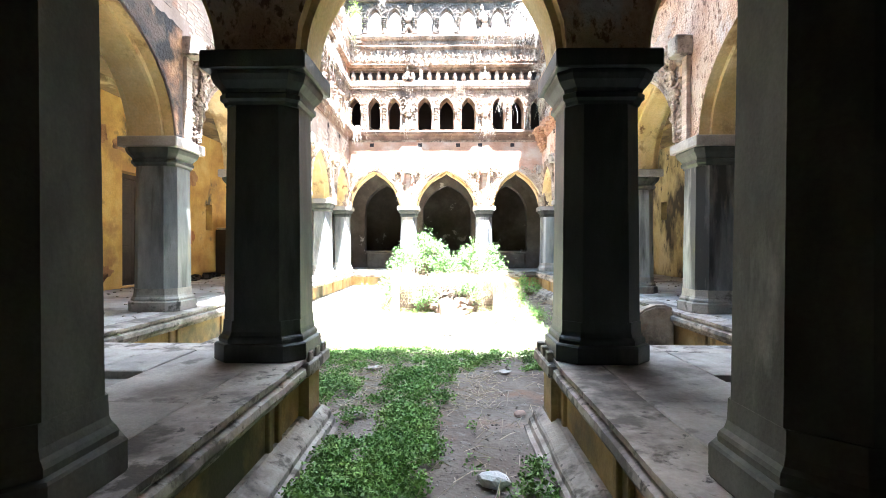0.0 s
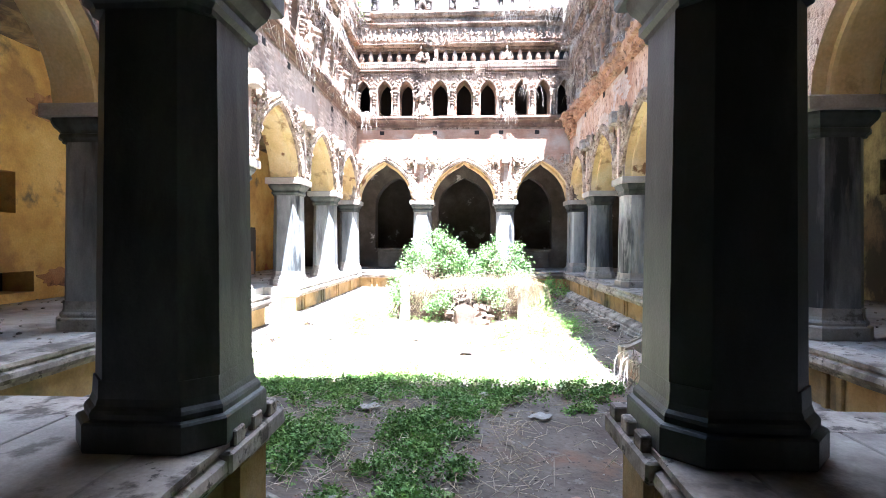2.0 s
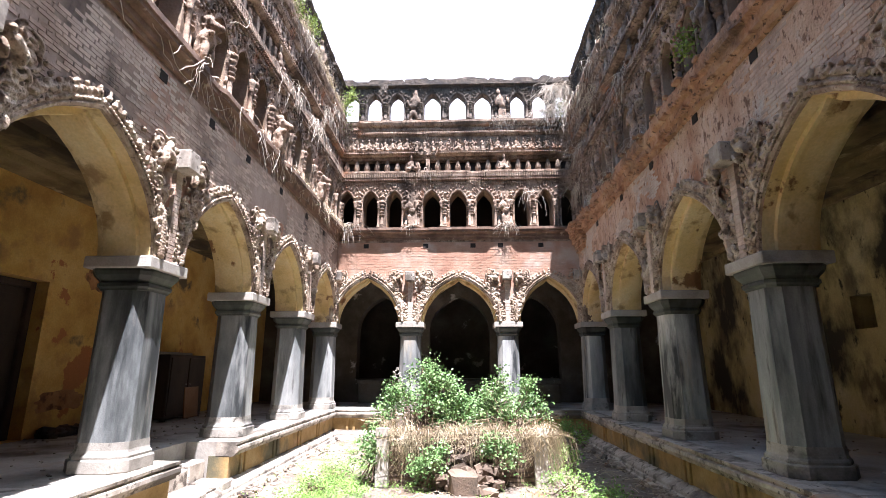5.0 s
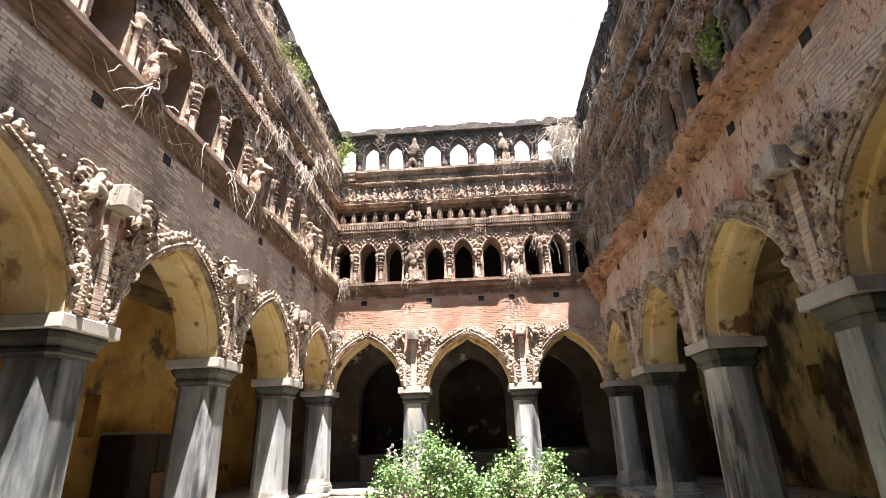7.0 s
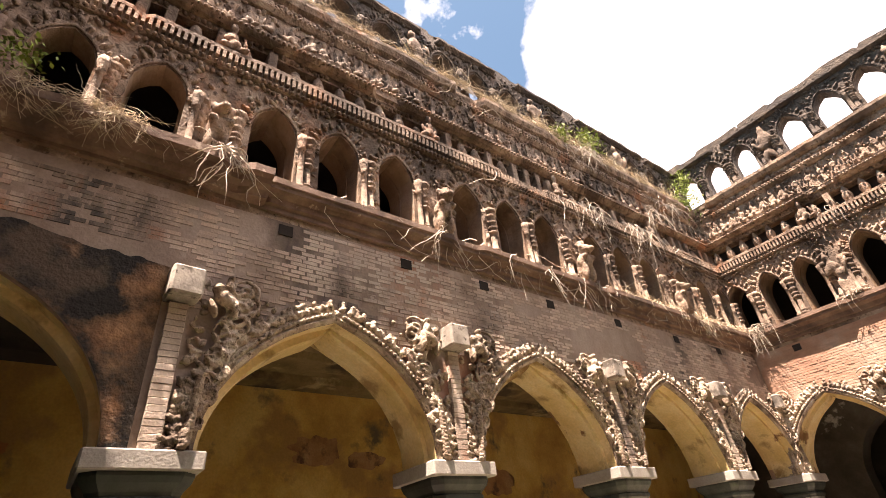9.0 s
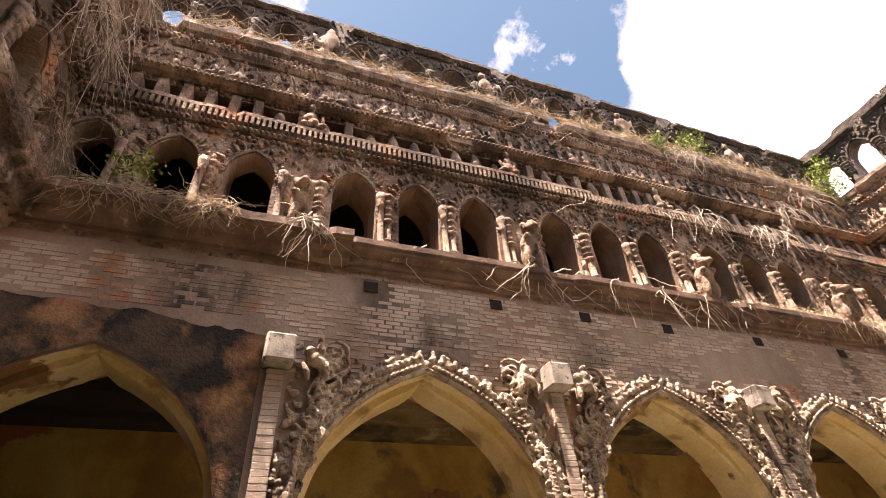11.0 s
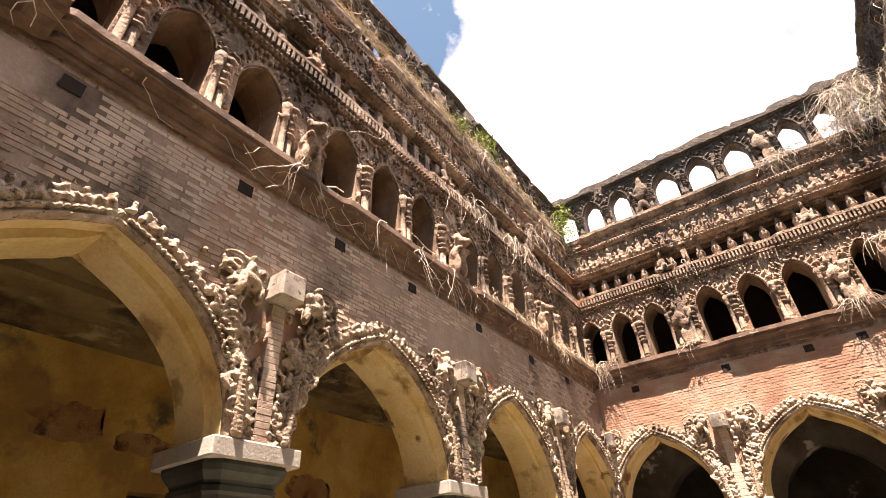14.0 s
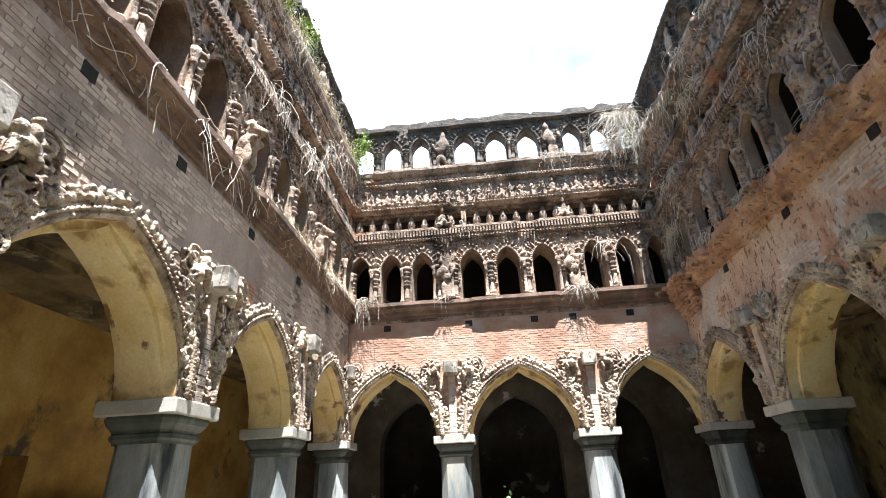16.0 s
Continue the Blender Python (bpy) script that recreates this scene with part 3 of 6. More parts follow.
CROSS_S = [XL, -1.29, 1.22, XR]
WALLS["south"] = (WALLS["south"][0], [-v for v in reversed(CROSS_S)])
SILL, WTOP = 5.55, 8.76
uppers = {}
for name, (m, marks) in WALLS.items():
    cross = name in ("north", "south")
    lo, hi = marks[0] - (T if cross else -T + 0.004), marks[-1] + (T if cross else -T + 0.004)
    bm, so = holed_wall(lo, hi, CAP, 5.14, hole_list(marks), -T, T)
    mat = {"north": REDBRICK, "west": BRICKBED, "east": PLASTER, "south": PLASTER}[name]
    w = tagged(part("wall_" + name, bm, mat), "weathered brick arcade wall carried on pointed arches", "wall", kind="structure")
    w.matrix_world = m
    part("arch_soffit", so, SOFFIT, w, "yellow plastered arch soffit")
    for a, b in zip(marks, marks[1:]):
        part("arch_rib", arch_rib((b - a) / 2 - 0.285), SOFFIT, w, "stepped yellow plaster rib inside the arch").matrix_basis = Matrix.Translation(((a + b) / 2, 0, 0))
    holes, inner, par = [], [], []
    for a, b in zip(marks, marks[1:]):
        for k in (-1, 0, 1):
            c, h = (a + b) / 2 + k * (b - a) * 0.288, (b - a) * 0.092
            holes.append((c, h, SILL, 6.27, 0.38, 0.10))
            inner.append((c, h * 0.95, SILL, 6.62 if name == "east" or name == "west" and a < 6 else 6.28, 0.38, 0.12))
            par.append((c, h * 1.02, 8.88, 9.40, 0.33, 0.10))
    lo, hi = marks[0] - (0.9 if cross else -T), marks[-1] + (0.9 if cross else -T)
    bm, so = holed_wall(lo, hi, 5.14, 7.20, holes, -T, -0.18 if name == "east" else 0.0, 8)
    u = tagged(part("wall_upper_" + name, bm, STUCCO), "weathered stucco upper storey with arched windows", "wall", kind="structure")
    u.matrix_world = m
    part("window_reveal", so, RECESS, u)
    bm, so = holed_wall(lo, hi, 5.14, 7.20, inner, *((-0.176, -0.14) if name == "east" else (0.004, 0.25)), 8)
    part("inner_wall", bm, RECESS, u, "inner wall with low pointed doorways")
    part("doorway_reveal", so, RECESS, u)
    bm = bmesh.new()
    box(bm, lo, hi, -T + 0.08, 0.35, 7.62, 7.75)
    box(bm, lo, hi, -T, 0.35, 7.75, WTOP)
    part("frieze_wall", bm, STUCCO, u)
    # The recess shade of the niche row is painted on its back.
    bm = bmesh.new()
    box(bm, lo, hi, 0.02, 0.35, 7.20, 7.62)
    part("niche_back", bm, SHADEBLACK, u, "back of the niche row, its recess shade painted on")
    # Added closed box behind the windows; its near-black colour stands for their shade.
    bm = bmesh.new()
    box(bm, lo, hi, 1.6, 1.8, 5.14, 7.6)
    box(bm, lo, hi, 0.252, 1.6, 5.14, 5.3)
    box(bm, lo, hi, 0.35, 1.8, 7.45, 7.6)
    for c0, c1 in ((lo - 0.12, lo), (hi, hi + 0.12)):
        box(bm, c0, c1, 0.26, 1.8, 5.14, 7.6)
    part("corridor", bm, SHADEBLACK, u, "added near-black box for the shade behind the windows")

    def ragged(x, s=len(name)):
        return ROOF - 0.07 + 0.09 * noise.noise((x * 1.7, s, 0)) + (0.07 if noise.noise((x * 4.1, s, 3)) > -0.1 else 0.0)

    bm, so = holed_wall(lo, hi, WTOP, ROOF, par, -T + 0.08, 0.06, 8, top=ragged)
    p = tagged(part("parapet_" + name, bm, LICHEN), "ruined rooftop parapet with open arches", "parapet", kind="structure")
    p.matrix_world = m
    part("opening_reveal", so, LICHEN, p)
    uppers[name] = (u, p, lo, hi)
    reach, sc = {"north": (0.19, 0.95), "west": (0.19, 0.85), "east": (0.20, 1.1), "south": (0.3, 1.0)}[name]
    e0, e1 = (lo + 0.9 - T, hi - 0.9 + T) if cross else (lo, hi)
    k = reach / 0.22
    part("ledge", strip([(-T + 0.05, 5.20), (-T - k * 0.045, 5.21), (-T - k * 0.045, 5.265), (-T - k * 0.085, 5.28), (-T - k * 0.095, 5.35), (-T - k * 0.14, 5.385), (-T - k * 0.19, 5.40), (-T - k * 0.19, 5.445),
                         (-T - k * 0.22, 5.455), (-T - k * 0.22, 5.525), (-T + 0.05, SILL)], e0, e1, 0.1, 0.005, len(name), 0.1),
         LEDGE, u, "brown moulded ledge under the windows") if name in ("west", "north") else part("ledge", strip([(-T + 0.05, 5.10), (-T - reach * 0.25, 5.12), (-T - reach * 0.3, 5.20), (-T - reach * 0.55, 5.22), (-T - reach * 0.62, 5.33),
                         (-T - reach * 0.9, 5.37), (-T - reach, 5.43), (-T - reach, SILL - 0.02), (-T + 0.05, SILL)], e0, e1, 0.1, 0.008, len(name), {"west": 0.06, "east": 0.12}.get(name, 0.2)),
         RUSTEAVE if name == "east" else EAVESTONE, u, "rust brown stepped eave with broken edge")
    part("cornice", strip([(-T + 0.05, 6.93), (-T - sc * 0.06, 6.94), (-T - sc * 0.08, 7.0), (-T - sc * 0.05, 7.02), (-T - sc * 0.05, 7.15), (-T - sc * 0.12, 7.16), (-T - sc * 0.12, 7.215), (-T + 0.05, 7.22)],
                          e0, e1, 0.1, 0.010, len(name) + 1, 0.2), STUCCO, u, "stucco cornice band")
    part("cornice", strip([(-T + 0.05, 7.70), (-T - sc * 0.03, 7.71), (-T - sc * 0.09, 7.76), (-T - sc * 0.11, 7.82), (-T + 0.05, 7.83)], e0, e1, 0.1, 0.014, len(name) + 2, 0.3),
         STUCCO, u)
    part("cornice", strip([(-T + 0.05, 8.30), (-T - sc * 0.04, 8.31), (-T - sc * 0.10, 8.37), (-T - sc * 0.10, 8.42), (-T - sc * 0.03, 8.44), (-T - sc * 0.03, 8.58), (-T - sc * 0.12, 8.62),
                           (-T - sc * 0.17, 8.70), (-T - sc * 0.17, 8.77), (-T + 0.05, 8.79)], e0, e1, 0.1, 0.016, len(name) + 3, 0.3), STUCCO, u)
    part("coping", strip([(-T + 0.13, 9.93), (-T + 0.05, 9.94), (-T - 0.02, 9.99), (-T - 0.02, 10.04), (-T + 0.04, 10.06), (-T + 0.13, 10.07)], e0, e1, 0.1, 0.014, len(name) + 4, 0.5),
         LICHEN, p, "blackened stucco coping strip")

# ---- outer walls, ceilings, roof ----
tall = 5.3


def plain_wall(name, label, mat, x0, x1, y0, y1, holes=(), axis="y"):
    """A gallery wall with square openings cut through: (from, to, low, high)."""
    bm = bmesh.new()
    a0, a1 = (y0, y1) if axis == "y" else (x0, x1)
    us = sorted({a0, a1, *[v for h in holes for v in h[:2]]})
    zs = sorted({0.0, tall, *[v for h in holes for v in h[2:]]})
    made = {}

    def vert(i, j, side):
        if (i, j, side) not in made:
            made[i, j, side] = bm.verts.new((((x0, x1)[side], us[i], zs[j]) if axis == "y" else (us[i], (y0, y1)[side], zs[j])))
        return made[i, j, side]

    def solid(i, j):
        if not (0 <= i < len(us) - 1 and 0 <= j < len(zs) - 1):
            return False
        u, z = (us[i] + us[i + 1]) / 2, (zs[j] + zs[j + 1]) / 2
        return not any(h[0] < u < h[1] and h[2] < z < h[3] for h in holes)

    for i in range(len(us) - 1):
        for j in range(len(zs) - 1):
            if not solid(i, j):
                continue
            for side in (0, 1):
                bm.faces.new((vert(i, j, side), vert(i + 1, j, side), vert(i + 1, j + 1, side), vert(i, j + 1, side)))
            for (di, dj), (p, q) in (((-1, 0), ((i, j), (i, j + 1))), ((1, 0), ((i + 1, j), (i + 1, j + 1))), ((0, -1), ((i, j), (i + 1, j))), ((0, 1), ((i, j + 1), (i + 1, j + 1)))):
                if not solid(i + di, j + dj):
                    bm.faces.new((vert(*p, 0), vert(*q, 0), vert(*q, 1), vert(*p, 1)))
    return tagged(part(name, bm, mat), label, "wall", kind="structure")


plain_wall("wall_gallery_west", "yellow limewashed gallery wall with peeling plaster", YELLOW, WWALL - 0.5, WWALL, SWALL, NWALL + 3,
           [(9.85, 11.25, FLOOR, 3.08), (7.55, 8.75, 0.86, 1.17), (7.75, 8.45, 2.02, 2.62), (13.25, 13.6, 2.0, 2.7)])
EASTYELLOW = material("mouldy yellow plaster", [(0.34, 0.265, 0.115), (0.49, 0.40, 0.185), (0.58, 0.50, 0.29)], 0.9, 0.9, 0.3, 35,
                      [(0.8, (0.045, 0.037, 0.026), 0.47, 0.58), (1.7, (0.15, 0.11, 0.06), 0.54, 0.66), (5.0, (0.03, 0.026, 0.02), 0.60, 0.68)], streak=0.4)
plain_wall("wall_gallery_east", "mouldy yellow gallery wall with small square windows", EASTYELLOW, EWALL, EWALL + 0.5, SWALL, NWALL + 3,
           [(9.15, 9.6, 2.38, 2.92), (11.75, 12.2, 2.38, 2.92), (14.75, 15.15, 2.38, 2.92)])
# Unseen end wall; its near-black colour keeps bounced light off the columns.
plain_wall("wall_entrance", "smoke-blackened wall closing the entrance hall", SHADEBLACK, WWALL - 0.5, EWALL + 0.5, SWALL - 0.5, SWALL, [], "x")
# Dark sheets behind niches and small windows stand in for the shade inside.
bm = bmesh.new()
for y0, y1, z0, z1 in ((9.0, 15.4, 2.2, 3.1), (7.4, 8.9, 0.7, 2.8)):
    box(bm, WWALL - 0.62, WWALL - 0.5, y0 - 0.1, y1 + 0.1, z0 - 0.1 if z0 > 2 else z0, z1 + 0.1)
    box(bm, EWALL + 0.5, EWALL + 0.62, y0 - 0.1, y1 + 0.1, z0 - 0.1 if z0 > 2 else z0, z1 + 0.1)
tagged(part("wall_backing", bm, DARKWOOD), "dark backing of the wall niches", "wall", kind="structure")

SCAR = material("bared red render", [(0.26, 0.12, 0.055), (0.37, 0.19, 0.085), (0.43, 0.26, 0.13)], 3.0, 0.92, 0.7, 40, [(4.0, (0.12, 0.06, 0.035), 0.54, 0.64)])


def scar(wall, x, y, z, ry, rz, seed):
    """A ragged patch where the limewash has come away."""
    bm = bmesh.new()
    ring = []
    for i in range(44):
        a = 2 * math.pi * i / 44
        k = 1 + 0.45 * noise.noise((2.2 * math.cos(a), 2.2 * math.sin(a), seed)) + 0.22 * noise.noise((7 * math.cos(a), 7 * math.sin(a), seed))
        ring.append((ry * k * math.cos(a), rz * k * math.sin(a)))
    side = 1 if x < 0 else -1
    back = [bm.verts.new((x - 0.01 * side, y + p, z + q)) for p, q in ring]
    face = [bm.verts.new((x + 0.003 * side, y + p, z + q)) for p, q in ring]
    bm.faces.new(face)
    for i in range(44):
        bm.faces.new((back[i], back[(i + 1) % 44], face[(i + 1) % 44], face[i]))
    bmesh.ops.triangulate(bm, faces=[f for f in bm.faces if len(f.verts) > 4])
    part("bared_patch", bm, SCAR, wall, "ragged patch of bared red render")


for y, z, ry, rz, seed in ((9.05, 3.68, 0.36, 0.20, 1), (9.85, 3.58, 0.30, 0.12, 2), (7.2, 3.5, 0.22, 0.13, 3), (12.4, 3.3, 0.40, 0.22, 4), (11.9, 1.25, 0.5, 0.16, 5), (9.2, 1.05, 0.34, 0.15, 6)):
    scar(bpy.data.objects["wall_gallery_west"], WWALL, y, z, ry, rz, seed)

# Tones lowered towards black: the inner hall's shade is in the plaster colour.
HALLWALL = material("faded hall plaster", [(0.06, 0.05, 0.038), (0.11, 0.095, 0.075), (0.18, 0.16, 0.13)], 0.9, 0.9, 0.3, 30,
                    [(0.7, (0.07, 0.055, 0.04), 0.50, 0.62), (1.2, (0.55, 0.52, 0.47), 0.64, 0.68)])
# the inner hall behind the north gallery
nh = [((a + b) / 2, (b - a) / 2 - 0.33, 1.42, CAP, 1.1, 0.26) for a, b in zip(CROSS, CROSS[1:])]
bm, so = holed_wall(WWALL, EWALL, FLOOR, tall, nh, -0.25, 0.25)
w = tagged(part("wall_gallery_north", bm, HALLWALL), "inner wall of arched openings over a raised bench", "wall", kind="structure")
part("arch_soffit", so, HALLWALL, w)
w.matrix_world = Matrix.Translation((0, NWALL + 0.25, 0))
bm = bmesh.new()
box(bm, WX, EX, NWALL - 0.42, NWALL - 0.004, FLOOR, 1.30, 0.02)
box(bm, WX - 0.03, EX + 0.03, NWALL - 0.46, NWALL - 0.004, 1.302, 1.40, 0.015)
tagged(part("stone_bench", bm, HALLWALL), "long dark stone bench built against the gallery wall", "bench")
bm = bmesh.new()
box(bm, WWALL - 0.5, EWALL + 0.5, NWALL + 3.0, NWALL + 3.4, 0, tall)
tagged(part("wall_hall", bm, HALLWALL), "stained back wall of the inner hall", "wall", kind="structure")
bm = bmesh.new()
box(bm, WWALL, EWALL, NWALL + 0.5, NWALL + 3.0, 0.0, 1.40)
tagged(part("floor_hall", bm, FLOORMAT), "raised floor of the inner hall", "floor", kind="structure")

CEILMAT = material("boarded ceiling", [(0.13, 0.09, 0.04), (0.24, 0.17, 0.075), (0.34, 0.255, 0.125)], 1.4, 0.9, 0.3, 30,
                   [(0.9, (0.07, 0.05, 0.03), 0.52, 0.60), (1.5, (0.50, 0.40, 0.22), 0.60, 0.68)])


def ceiling(x0, x1, y0, y1, along, mat=None):
    bm = bmesh.new()
    box(bm, x0, x1, y0, y1, 4.64, 4.85)
    a, b = (x0, x1) if along == "y" else (y0, y1)
    p, k = a, 0
    while p < b - 0.05:
        n = min(b, p + 0.42)
        d = 0.05 if k % 2 else 0.14
        if along == "y":
            box(bm, p + 0.01, n - 0.01, y0, y1, 4.64 - d, 4.644, 0.012)
        else:
            box(bm, x0, x1, p + 0.01, n - 0.01, 4.64 - d, 4.644, 0.012)
        p, k = n, k + 1
    tagged(part("ceiling", bm, mat or CEILMAT), "ceiling of stained plastered beams and boards", "ceiling", kind="structure")


# Southern gallery ceiling in near-black: the shade of that end is painted in.
ceiling(WWALL, XL - T - 0.004, SWALL, SIDE[1] - 0.1, "y", SHADEBLACK)
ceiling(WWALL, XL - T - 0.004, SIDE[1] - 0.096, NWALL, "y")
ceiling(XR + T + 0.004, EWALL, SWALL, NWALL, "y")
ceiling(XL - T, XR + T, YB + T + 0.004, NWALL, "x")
# Entrance hall ceiling too has its shade in the colour.
ceiling(XL - T, XR + T, SWALL, YF - T - 0.004, "x", SHADEBLACK)
ceiling(WWALL, EWALL, NWALL + 0.5, NWALL + 3.0, "x")


# ---- columns ----
BASESTONE = material("beige base stone", [(0.22, 0.205, 0.18), (0.31, 0.29, 0.255), (0.40, 0.375, 0.33)], 2.5, 0.8, 0.3, 50,
                     [(1.5, (0.07, 0.065, 0.06), 0.54, 0.64), (6.0, (0.13, 0.12, 0.10), 0.58, 0.66)], random_value=0.12)


# Streaks again put sunlit and shaded faces into the stone colour, beside weathering.
PALEGRANITE = material("pale limewashed granite", [(0.085, 0.094, 0.096), (0.20, 0.212, 0.21), (0.37, 0.378, 0.365)], 1.4, 0.55, 0.14, 70,
                       [(1.1, (0.56, 0.565, 0.54), 0.50, 0.68), (1.5, (0.028, 0.032, 0.034), 0.53, 0.62), (9.0, (0.13, 0.13, 0.125), 0.60, 0.68), (2.6, (0.36, 0.31, 0.23), 0.62, 0.74)], streak=0.84, random_value=0.2)
# Near-black stone: the entrance columns' backlit shade is put into the colour.
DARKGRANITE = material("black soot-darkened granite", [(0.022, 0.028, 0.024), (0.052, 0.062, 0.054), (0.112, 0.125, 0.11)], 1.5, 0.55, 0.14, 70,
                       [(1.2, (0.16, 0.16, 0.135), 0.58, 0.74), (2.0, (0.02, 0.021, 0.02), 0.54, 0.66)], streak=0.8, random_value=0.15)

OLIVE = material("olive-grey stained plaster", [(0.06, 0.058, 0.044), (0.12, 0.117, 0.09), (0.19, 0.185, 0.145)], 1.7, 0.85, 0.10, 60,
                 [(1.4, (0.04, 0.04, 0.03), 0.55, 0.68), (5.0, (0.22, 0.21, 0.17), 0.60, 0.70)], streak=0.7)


def column(stone, base_stone, neck_stone, top_stone, cut, label):
    """A column of one stone: cut is the share taken off the corners of its shaft."""
    e = new("stone_column")
    H = CAP - FLOOR
    bm = bmesh.new()
    lathe(bm, [(0.285, 0.29), (0.278, 1.0), (0.268, 1.86)], 8, plan(cut))
    part("shaft", bm, stone, e)
    bm = bmesh.new()
    lathe(bm, [(0.335, 0), (0.34, 0.012), (0.34, 0.118), (0.333, 0.128), (0.314, 0.134), (0.316, 0.158), (0.310, 0.172), (0.297, 0.186), (0.289, 0.215), (0.286, 0.292)], 8, plan(cut * 0.9))
    part("base", bm, base_stone, e, "worn stepped stone base")
    bm = bmesh.new()
    lathe(bm, [(0.268, 1.858), (0.275, 1.88), (0.295, 1.90), (0.295, 1.935), (0.28, 1.945), (0.29, 1.97), (0.33, 2.02), (0.345, 2.06), (0.345, 2.085)], 8, plan(0.26))
    part("necking", bm, neck_stone, e)
    bm = bmesh.new()
    box(bm, -0.375, 0.375, -0.375, 0.375, 2.087, H, 0.012)
    part("abacus", bm, top_stone, e, "weathered square slab on top")
    return tagged(e, label, "column", "arcade columns")


def stand(first, spots):
    for i, (x, y) in enumerate(spots):
        if i == 0:
            first.matrix_basis = pose(x, y, FLOOR)
        else:
            copy_thing(first, pose(x, y, FLOOR, 0, 0, 90 * (i % 4)))


HALL_Y = 1.63
CROSS_H = [XL, -1.42, 1.39, XR]
stand(column(PALEGRANITE, BASESTONE, DARKGRANITE, PALESTONE, 0.42, "pale grey granite column with chamfered shaft and slab capital"),
      [(XL, y) for y in SIDE[1:]] + [(x, YB) for x in CROSS[1:3]] + [(XR, SIDE[1]), (XR, SIDE[3])])
stand(column(GRANITE, BASESTONE, DARKGRANITE, PALESTONE, 0.42, "dark grey granite column with chamfered shaft and slab capital"), [(XR, SIDE[2]), (XR, SIDE[4]), (XR, SIDE[5])])
stand(column(DARKGRANITE, DARKGRANITE, DARKGRANITE, DARKGRANITE, 0.42, "granite column at the front of the entrance hall, backlit shade in its black colour"), [(x, YF) for x in CROSS_S[1:3]] + [(XL, YF), (XR, YF)])
stand(column(OLIVE, OLIVE, OLIVE, OLIVE, 0.51, "olive-grey eight-sided column inside the entrance hall"), [(x, HALL_Y) for x in CROSS_H])

# inner arches of the entrance hall, their shade put into the near-black wall colour
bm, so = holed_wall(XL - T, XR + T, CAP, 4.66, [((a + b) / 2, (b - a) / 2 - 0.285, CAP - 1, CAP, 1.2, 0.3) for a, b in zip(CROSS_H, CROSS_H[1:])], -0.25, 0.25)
w = tagged(part("wall_entrance_arches", bm, SHADEBLACK), "plastered arches inside the entrance hall", "wall", kind="structure")
part("arch_soffit", so, SOFFIT, w)
w.matrix_world = Matrix.Translation((0, HALL_Y, 0))


# ---- stucco ornament of the arches ----
def arch_line(h, rise, tip, n=60):
    """Points along an arch with their outward normals, evenly spaced."""
    us = [-h * math.cos(math.pi * i / 300) for i in range(301)]
    pts = np.array([(u, CAP + arch(u / h, rise, tip)) for u in us])
    seg = np.concatenate([[0], np.cumsum(np.linalg.norm(np.diff(pts, axis=0), axis=1))])
    s = np.linspace(0, seg[-1], n)
    p = np.stack([np.interp(s, seg, pts[:, 0]), np.interp(s, seg, pts[:, 1])], 1)
    d = np.gradient(p, axis=0)
    nrm = np.stack([-d[:, 1], d[:, 0]], 1)
    nrm /= np.linalg.norm(nrm, axis=1)[:, None]
    return p, nrm, seg[-1]


